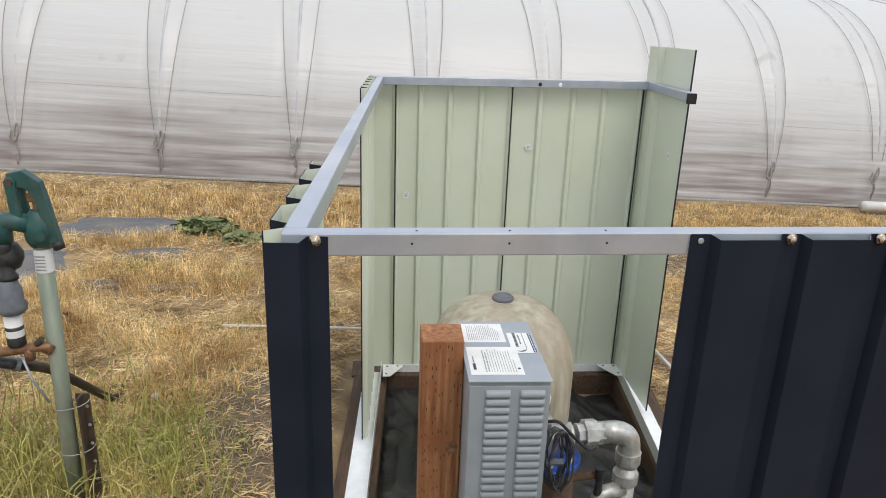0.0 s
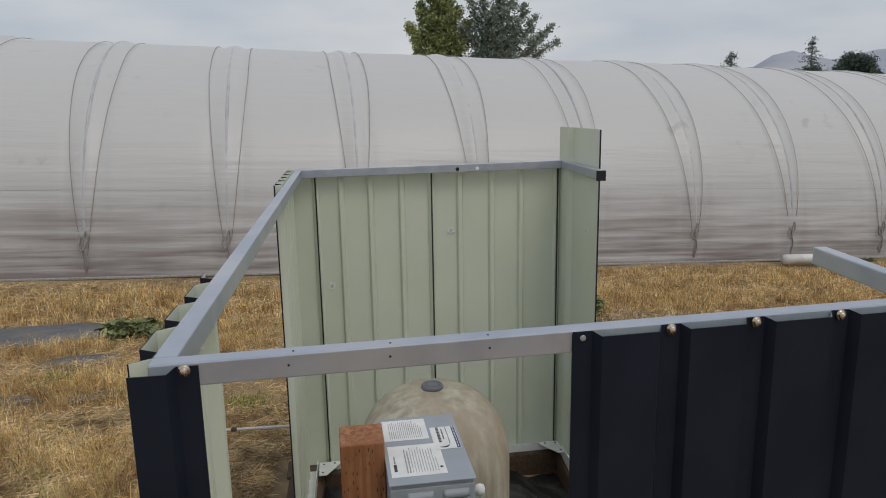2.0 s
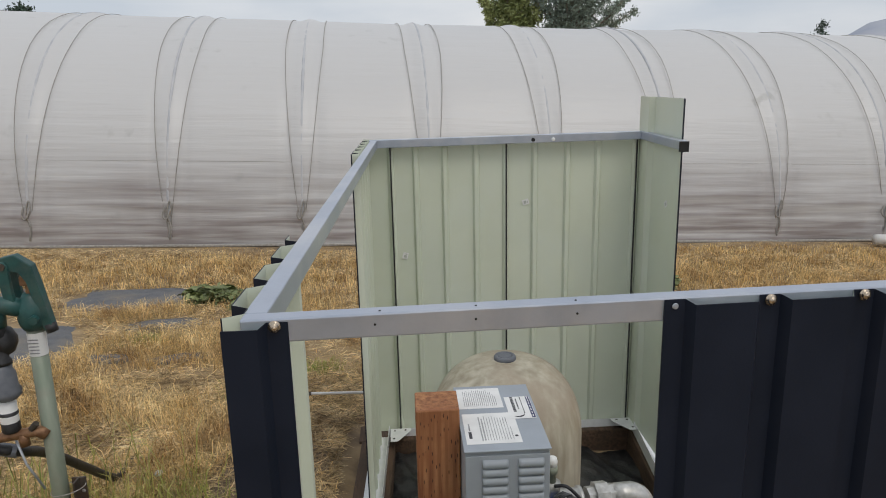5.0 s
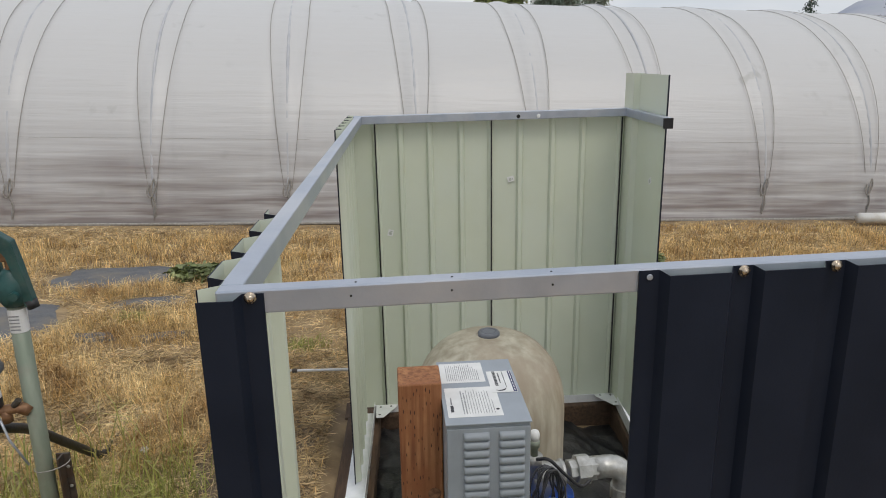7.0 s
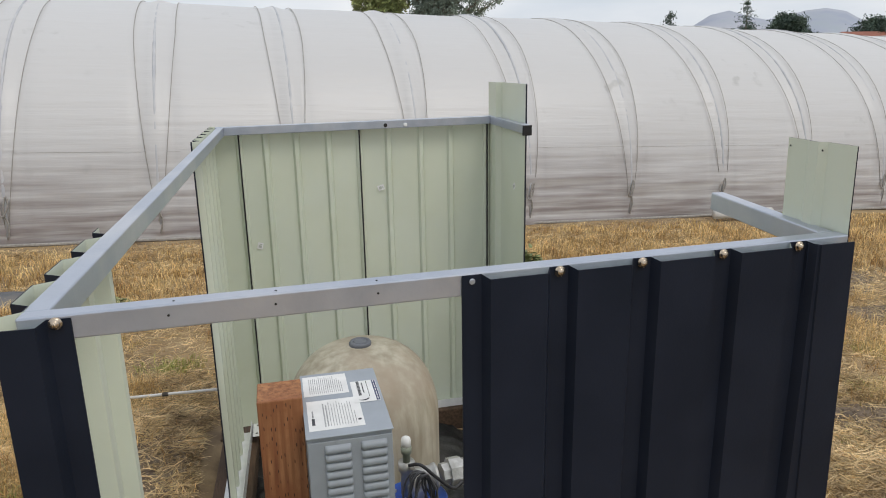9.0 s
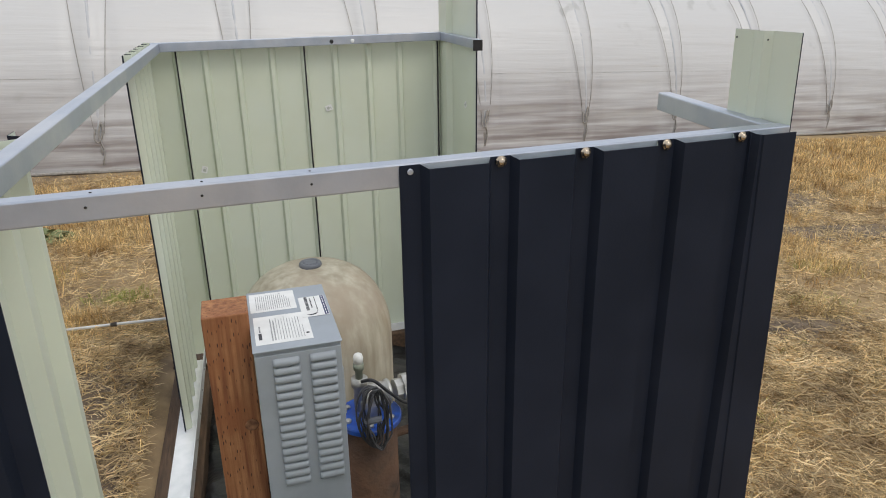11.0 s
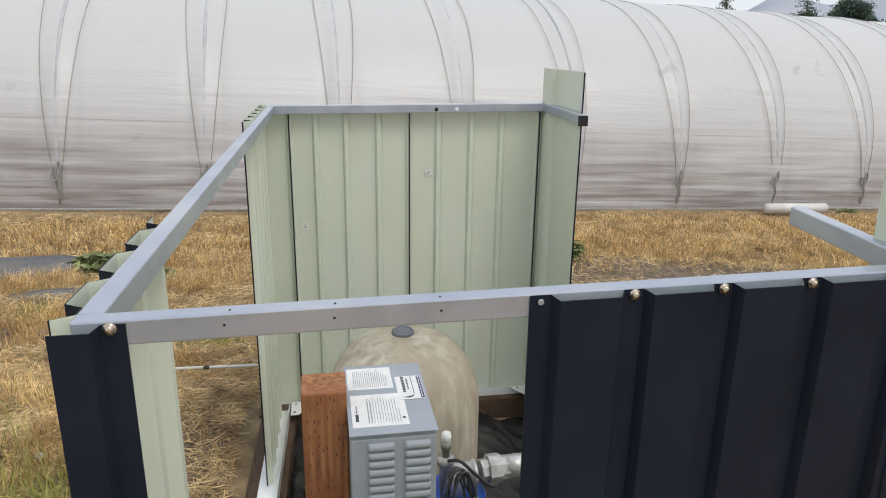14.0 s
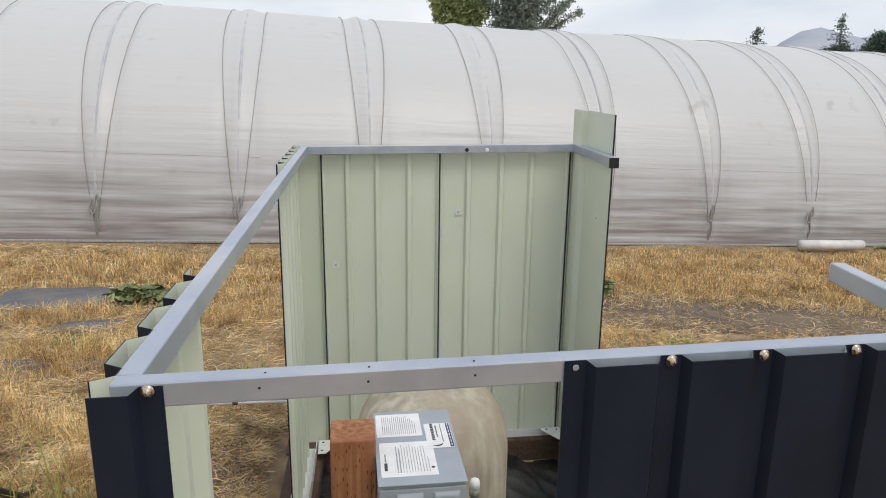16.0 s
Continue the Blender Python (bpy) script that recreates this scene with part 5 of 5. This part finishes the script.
# straw behind and beside the way
n = 45000
x, y = rng.uniform(-5, 6, n), rng.uniform(-4.0, 1.2, n)
keep = shed_mask(x, y)
x, y = x[keep], y[keep]
litter("straw_litter", x, y, rng.uniform(0.05, 0.14, len(x)), rng.uniform(0.002, 0.004, len(x)), 0.03, M["straw"], "pale matted straw lying on the soil", "straw")

# fine low grass through the straw
n = 90000
x, y = rng.uniform(-3.6, 4.2, n), rng.uniform(1.8, 5.2, n)
w = 1.3 * patches(x, y, 2.4, 21.0) + 0.5 * patches(x, y, 5.4, 8.0)
keep = shed_mask(x, y) & off_mats(x, y, 1.2) & (rng.uniform(0, 1, n) < (0.05 + 1.9 * w) * (1 - 0.9 * dirt_weight(x, y)))
x, y = x[keep], y[keep]
blades("fine_grass", x, y, rng.uniform(0.03, 0.11, len(x)), rng.uniform(0.0018, 0.0034, len(x)), 1.3, M["dry"], "fine golden dry grass through the straw", "grass")

# green and yellowing grass by the hydrant and in scattered tufts
n = 2600
x, y = rng.normal(-1.12, 0.24, n), rng.normal(1.85, 0.30, n)
keep = shed_mask(x, y)
x, y = x[keep], y[keep]
blades("green_grass", x, y, rng.uniform(0.10, 0.36, len(x)), rng.uniform(0.003, 0.006, len(x)), 0.7, M["green_grass"], "tall yellow-green grass round the hydrant", "grass")
n = 1300
x, y = rng.normal(-0.78, 0.11, n), rng.normal(2.15, 0.20, n)
keep = shed_mask(x, y)
x, y = x[keep], y[keep]
blades("green_grass", x, y, rng.uniform(0.05, 0.22, len(x)), rng.uniform(0.002, 0.0045, len(x)), 0.9, M["green_grass"], "yellow-green grass between the hydrant and the shed", "grass")
n = 62000
cx, cy = rng.uniform(-4.5, 6.0, 520), 1.6 + 5.0 * rng.uniform(0, 1, 520) ** 0.7
cx[260:], cy[260:] = rng.uniform(-3.2, -0.55, 260), rng.uniform(2.3, 4.9, 260)
good = np.flatnonzero(patches(cx, cy, 2.4, 21.0) > 0.02)
k = good[rng.integers(0, len(good), n)]
x, y = cx[k] + rng.normal(0, 0.10, n), cy[k] + rng.normal(0, 0.085, n)
keep = shed_mask(x, y) & off_mats(x, y, 1.35) & (rng.uniform(0, 1, len(x)) > dirt_weight(x, y))
x, y = x[keep], y[keep]
blades("dry_tufts", x, y, rng.uniform(0.05, 0.19, len(x)), rng.uniform(0.0016, 0.0034, len(x)), 1.1, M["dry"], "low tufts of dry golden grass", "grass")
n = 5200
spots = np.array([(-0.75, 3.35), (-0.45, 3.7), (1.9, 3.2), (2.5, 3.6), (2.15, 2.4), (2.9, 2.7), (1.7, 1.9), (3.4, 3.2), (2.2, 4.2), (-1.15, 3.05), (-1.5, 4.2), (-0.95, 4.1), (2.7, 1.9)])
k = rng.integers(0, len(spots), n)
x, y = spots[k, 0] + rng.normal(0, 0.09, n), spots[k, 1] + rng.normal(0, 0.07, n)
keep = shed_mask(x, y)
x, y = x[keep], y[keep]
blades("green_tufts", x, y, rng.uniform(0.03, 0.09, len(x)), rng.uniform(0.003, 0.006, len(x)), 1.0, M["green_grass"], "small green tufts in the straw", "grass")


def weed(cx, cy, rx, ry, h, count, label):
    """A low weed: broad leaves on short stalks."""
    r = random.Random(int(cx * 100) + count)
    bm = bmesh.new()
    for _ in range(count):
        a, d = r.uniform(0, 6.28), math.sqrt(r.random())
        x0, y0 = cx + rx * d * math.cos(a), cy + ry * d * math.sin(a)
        z0 = ground_z(x0, y0) + h * (0.15 + 0.85 * r.random() * (1 - 0.6 * d))
        s, b3 = r.uniform(0.018, 0.045), r.uniform(0, 6.28)
        m = Matrix.Translation((x0, y0, z0)) @ Matrix.Rotation(b3, 4, "Z") @ Matrix.Rotation(r.uniform(-0.8, 0.8), 4, "X") @ Matrix.Rotation(r.uniform(-0.5, 0.5), 4, "Y")
        vs = [bm.verts.new(m @ Vector(p)) for p in ((-s, 0, 0), (-s * 0.3, -s * 0.6, s * 0.12), (s * 0.6, -s * 0.45, s * 0.1), (s, 0, -s * 0.1), (s * 0.6, s * 0.45, s * 0.1), (-s * 0.3, s * 0.6, s * 0.12))]
        bm.faces.new(vs)
    me = finish(bm, "leaves", M["weed"])
    w = thing("weed_clump", (cx, cy, ground_z(cx, cy)), label, "weed")
    part("leaves", me, None, w)
    bm = bmesh.new()
    for _ in range(max(8, count // 30)):
        a = r.uniform(0, 6.28)
        tube(bm, [(cx, cy, ground_z(cx, cy) - 0.01), (cx + rx * 0.5 * math.cos(a), cy + ry * 0.5 * math.sin(a), ground_z(cx, cy) + h * 0.5), (cx + rx * 0.8 * math.cos(a), cy + ry * 0.8 * math.sin(a), ground_z(cx, cy) + h * 0.6)], 0.003, 5)
    part("stems", bm, M["weed"], w)


# rounded lump stands in for a crumpled whitish scrap
single("white_lump", lathe(bmesh.new(), [(0.003, 0.0), (0.013, 0.005), (0.016, 0.013), (0.011, 0.021), (0.003, 0.024)], (-0.905, 2.60, ground_z(-0.905, 2.60) + 0.03), 9), M["pvc"], "small white lump for a crumpled whitish scrap in the dry grass", "stone")
weed(-1.34, 5.08, 0.22, 0.16, 0.17, 420, "leafy dark green weed clump among dry grass")
weed(-1.02, 4.86, 0.16, 0.11, 0.11, 200, "leafy dark green weed clump among dry grass")
weed(2.10, 5.40, 0.09, 0.09, 0.27, 120, "upright green weed beside the shed")
weed(2.6, 3.05, 0.14, 0.09, 0.05, 90, "flat green weed in the straw")
weed(2.05, 2.3, 0.12, 0.08, 0.05, 80, "flat green weed in the straw")
weed(6.4, 7.50, 0.16, 0.05, 0.06, 30, "green weeds along the greenhouse foot")


# ---------------------------------------------------------------- trees and distance
def leaves_mesh(centres, n_each, spread, size, seed, droop=0.0):
    r = np.random.default_rng(seed)
    c = np.repeat(np.array(centres), n_each, axis=0)
    n = len(c)
    p = c + r.normal(0, 1, (n, 3)) * np.array(spread)
    p[:, 2] -= droop * np.abs(r.normal(0, 1, n))
    u = r.normal(0, 1, (n, 3)); u /= np.linalg.norm(u, axis=1)[:, None]
    q = r.normal(0, 1, (n, 3)); q -= (q * u).sum(1)[:, None] * u; q /= np.linalg.norm(q, axis=1)[:, None]
    s = (size * r.uniform(0.6, 1.4, n))[:, None]
    v = np.stack([p - u * s, p + q * s * 0.45, p + u * s, p - q * s * 0.45], 1).reshape(-1, 3)
    return v, [(4 * i, 4 * i + 1, 4 * i + 2, 4 * i + 3) for i in range(n)]


def broad_tree(x, y, height, radius, leaf, label, seed, size=0.09, density=90):
    r = random.Random(seed)
    z0 = ground_z(x, y)
    t = thing("tree", (x, y, z0), label, "tree")
    bm = bmesh.new()
    trunk = [(x + 0.05 * height * 0.1 * math.sin(k * 1.3), y, z0 - 0.2 + height * 0.95 * k / 8) for k in range(9)]
    tube(bm, trunk, [0.02 * height * (1 - 0.9 * k / 8) + 0.01 for k in range(9)], 8)
    part("trunk", bm, M["bark"], t, smooth=True)
    centres = []
    limbs = bmesh.new()
    for k in range(46):
        f = 0.2 + 0.78 * (k + r.random()) / 46
        a = r.uniform(0, 6.28)
        prof = math.sin(math.pi * min(1, 0.16 + f * 0.84)) ** 0.6 * r.uniform(0.6, 1.15)
        L = radius * prof * r.uniform(0.75, 1.1)
        base_p = Vector((x, y, z0 + height * f * 0.9))
        tip = base_p + Vector((math.cos(a) * L, math.sin(a) * L, L * r.uniform(0.1, 0.6)))
        tube(limbs, [base_p, (base_p + tip) / 2 + Vector((0, 0, 0.05 * L)), tip], [0.012 * height * (1 - f * 0.7), 0.007 * height * (1 - f * 0.6), 0.006], 5)
        for j in range(4):
            centres.append(tuple(base_p.lerp(tip, 0.35 + 0.65 * (j + r.random()) / 4) + Vector((r.gauss(0, 0.1), r.gauss(0, 0.1), r.gauss(0, 0.12))) * radius * 0.5))
    part("limbs", limbs, M["bark"], t)
    v, f = leaves_mesh(centres, density, (radius * 0.11, radius * 0.11, radius * 0.10), size, seed, 0.06 * radius)
    part("crown", mesh_arrays("crown", v, f, leaf), None, t)
    return t


def conifer(x, y, height, radius, label, seed):
    """A pointed conifer: whorls of drooping branches that shorten towards a bare tip."""
    r = random.Random(seed)
    z0 = ground_z(x, y)
    t = thing("conifer", (x, y, z0), label, "tree", "dark conifers on the skyline")
    part("trunk", tube(bmesh.new(), [(x, y, z0 - 0.3), (x, y, z0 + height)], [height * 0.02, 0.03], 7), M["bark"], t)
    centres = []
    tiers = 19
    for k in range(tiers):
        f = 0.15 + 0.83 * k / tiers
        reach = radius * (1.0 - f) ** 1.0
        for _ in range(max(5, int(17 * (1 - f)))):
            a, L = r.uniform(0, 6.28), reach * r.uniform(0.55, 1.25)
            steps = max(2, int(L / (radius * 0.09)))
            for q in range(steps):
                g = (q + 1) / steps
                centres.append((x + math.cos(a) * L * g, y + math.sin(a) * L * g, z0 + height * f - 0.28 * L * g + r.uniform(-0.06, 0.06)))
    for k in range(8):
        centres.append((x, y, z0 + height * (0.93 + 0.009 * k)))
    v, f = leaves_mesh(centres, 12, (radius * 0.045, radius * 0.045, radius * 0.025), 0.016 * radius + 0.03, seed)
    part("crown", mesh_arrays("crown", v, f, M["leaf_dark"]), None, t)


def leader_tree(x, y, leaders, leaf, label, seed, size, n_leaf, gap):
    """A tree of several leaders: each (lean in x, height, spread) carries short side twigs with clumps at their tips."""
    r = random.Random(seed)
    z0 = ground_z(x, y)
    t = thing("tree", (x, y, z0), label, "tree")
    part("trunk", tube(bmesh.new(), [(x, y, z0 - 0.2), (x + 0.05, y, z0 + 1.2), (x, y, z0 + 2.6)], [0.20, 0.16, 0.12], 9), M["bark"], t, smooth=True)
    limbs, centres = bmesh.new(), []
    for dx, h, spread in leaders:
        dy = r.uniform(-0.6, 0.6)
        line = [Vector((x + dx * f ** 1.3 + r.gauss(0, 0.04), y + dy * f, z0 + 2.2 + (h - 2.2) * f)) for f in [k / 9 for k in range(10)]]
        tube(limbs, line, [0.075 * (1 - k / 9.5) + 0.008 for k in range(10)], 6)
        twigs = int((h - 2.2) * 9 / gap)
        for k in range(twigs):
            f = 0.12 + 0.88 * (k + r.random()) / twigs
            q = f * 9
            a0 = line[min(8, int(q))].lerp(line[min(9, int(q) + 1)], q - int(q)) if q < 9 else line[9]
            ang, L = r.uniform(0, 6.28), spread * (1.08 - f) ** 0.6 * r.uniform(0.3, 1.0)
            tip = a0 + Vector((math.cos(ang) * L, math.sin(ang) * L, L * r.uniform(0.05, 0.7)))
            tube(limbs, [a0, (a0 + tip) / 2 + Vector((0, 0, 0.06 * L)), tip], [0.016, 0.010, 0.005], 5)
            for g in (0.45, 0.75, 1.0):
                centres.append(tuple(a0.lerp(tip, g) + Vector((r.gauss(0, 0.04), r.gauss(0, 0.04), r.gauss(0, 0.04)))))
    part("limbs", limbs, M["bark"], t)
    v, f = leaves_mesh(centres, n_leaf, (0.085, 0.085, 0.075), size, seed, 0.05)
    part("crown", mesh_arrays("crown", v, f, leaf), None, t)


leader_tree(5.1, 31.6, ((0.1, 7.9, 0.75), (-0.45, 7.2, 0.8), (0.45, 7.2, 0.7), (-0.85, 6.3, 0.85), (0.8, 6.1, 0.9), (0.0, 6.6, 1.0), (-1.5, 5.3, 0.7), (1.1, 5.4, 0.8), (-0.5, 5.6, 1.0)), M["leaf_olive"], "dense olive-green tree with upright twigs behind the greenhouse", 3, 0.062, 26, 0.5)
leader_tree(7.3, 31.0, ((0.55, 8.4, 0.5), (-0.65, 7.2, 0.65), (0.15, 7.0, 0.75), (1.35, 6.2, 0.8), (1.9, 5.7, 0.8), (2.6, 5.3, 0.65), (2.2, 5.0, 0.7), (-1.1, 6.4, 0.75), (0.8, 6.4, 0.9), (-0.3, 6.0, 1.0), (1.2, 5.2, 0.9), (-1.5, 5.3, 0.8), (-1.0, 4.9, 0.8), (2.9, 4.7, 0.6)), M["leaf_blue"], "airy blue-green tree with loose leafy branches", 8, 0.06, 15, 0.7)
conifer(51.4, 85.7, 8.9, 5.6, "small dark conifer on the skyline", 21)
conifer(64.9, 88.6, 10.9, 5.4, "dark ragged conifer on the skyline", 22)
conifer(-28.8, 53.0, 7.4, 2.6, "dark conifer behind the greenhouse", 23)
broad_tree(-26.9, 54.0, 6.6, 1.9, M["leaf_dark"], "dark round tree behind the greenhouse", 31, 0.16, 60)
broad_tree(69.4, 86.0, 9.0, 3.9, M["leaf_dark"], "wide dark rounded tree on the skyline", 32, 0.17, 130)
broad_tree(67.0, 91.0, 7.6, 2.6, M["leaf_dark"], "low dark tree on the skyline", 33, 0.17, 100)
conifer(73.4, 87.4, 8.3, 3.6, "small dark conifer on the skyline", 24)
broad_tree(84.0, 86.0, 8.4, 3.6, M["leaf_dark"], "dark rounded tree on the skyline", 34, 0.17, 110)

hs2 = thing("distant_house", (80.0, 84.0, ground_z(80, 84)), "far house with a red-brown roof", "house")
zz = ground_z(80, 84)
part("wall", box(bmesh.new(), 76, 86, 81, 87, zz - 0.5, zz + 4.0), M["pvc"], hs2)
bm = bmesh.new()
v = [bm.verts.new(p) for p in ((75.3, 80.3, zz + 4.0), (86.7, 80.3, zz + 4.0), (86.7, 87.7, zz + 4.0), (75.3, 87.7, zz + 4.0), (76.5, 84, zz + 6.2), (85.5, 84, zz + 6.2))]
for q in ((0, 1, 5, 4), (2, 3, 4, 5), (1, 2, 5), (3, 0, 4), (0, 3, 2, 1)):
    bm.faces.new([v[i] for i in q])
part("roof", bm, M["roof"], hs2)


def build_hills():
    """A bare hill range far off, highest a little east of north-east, its haze painted in colour."""
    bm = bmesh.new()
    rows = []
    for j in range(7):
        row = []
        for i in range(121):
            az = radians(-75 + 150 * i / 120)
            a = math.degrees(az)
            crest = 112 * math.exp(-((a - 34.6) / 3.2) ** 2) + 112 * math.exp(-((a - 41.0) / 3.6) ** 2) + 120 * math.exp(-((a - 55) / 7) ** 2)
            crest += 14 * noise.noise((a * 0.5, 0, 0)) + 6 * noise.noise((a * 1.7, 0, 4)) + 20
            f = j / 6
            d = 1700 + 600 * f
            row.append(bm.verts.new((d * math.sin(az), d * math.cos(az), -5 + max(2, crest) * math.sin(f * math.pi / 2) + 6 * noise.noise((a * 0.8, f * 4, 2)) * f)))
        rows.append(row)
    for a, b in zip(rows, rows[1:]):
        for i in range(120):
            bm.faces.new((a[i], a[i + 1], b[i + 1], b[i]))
    return single("hills_backdrop", bm, M["hill"], "bare grey hills on the horizon with haze painted into their colour", "hills", kind="structure", smooth=True)


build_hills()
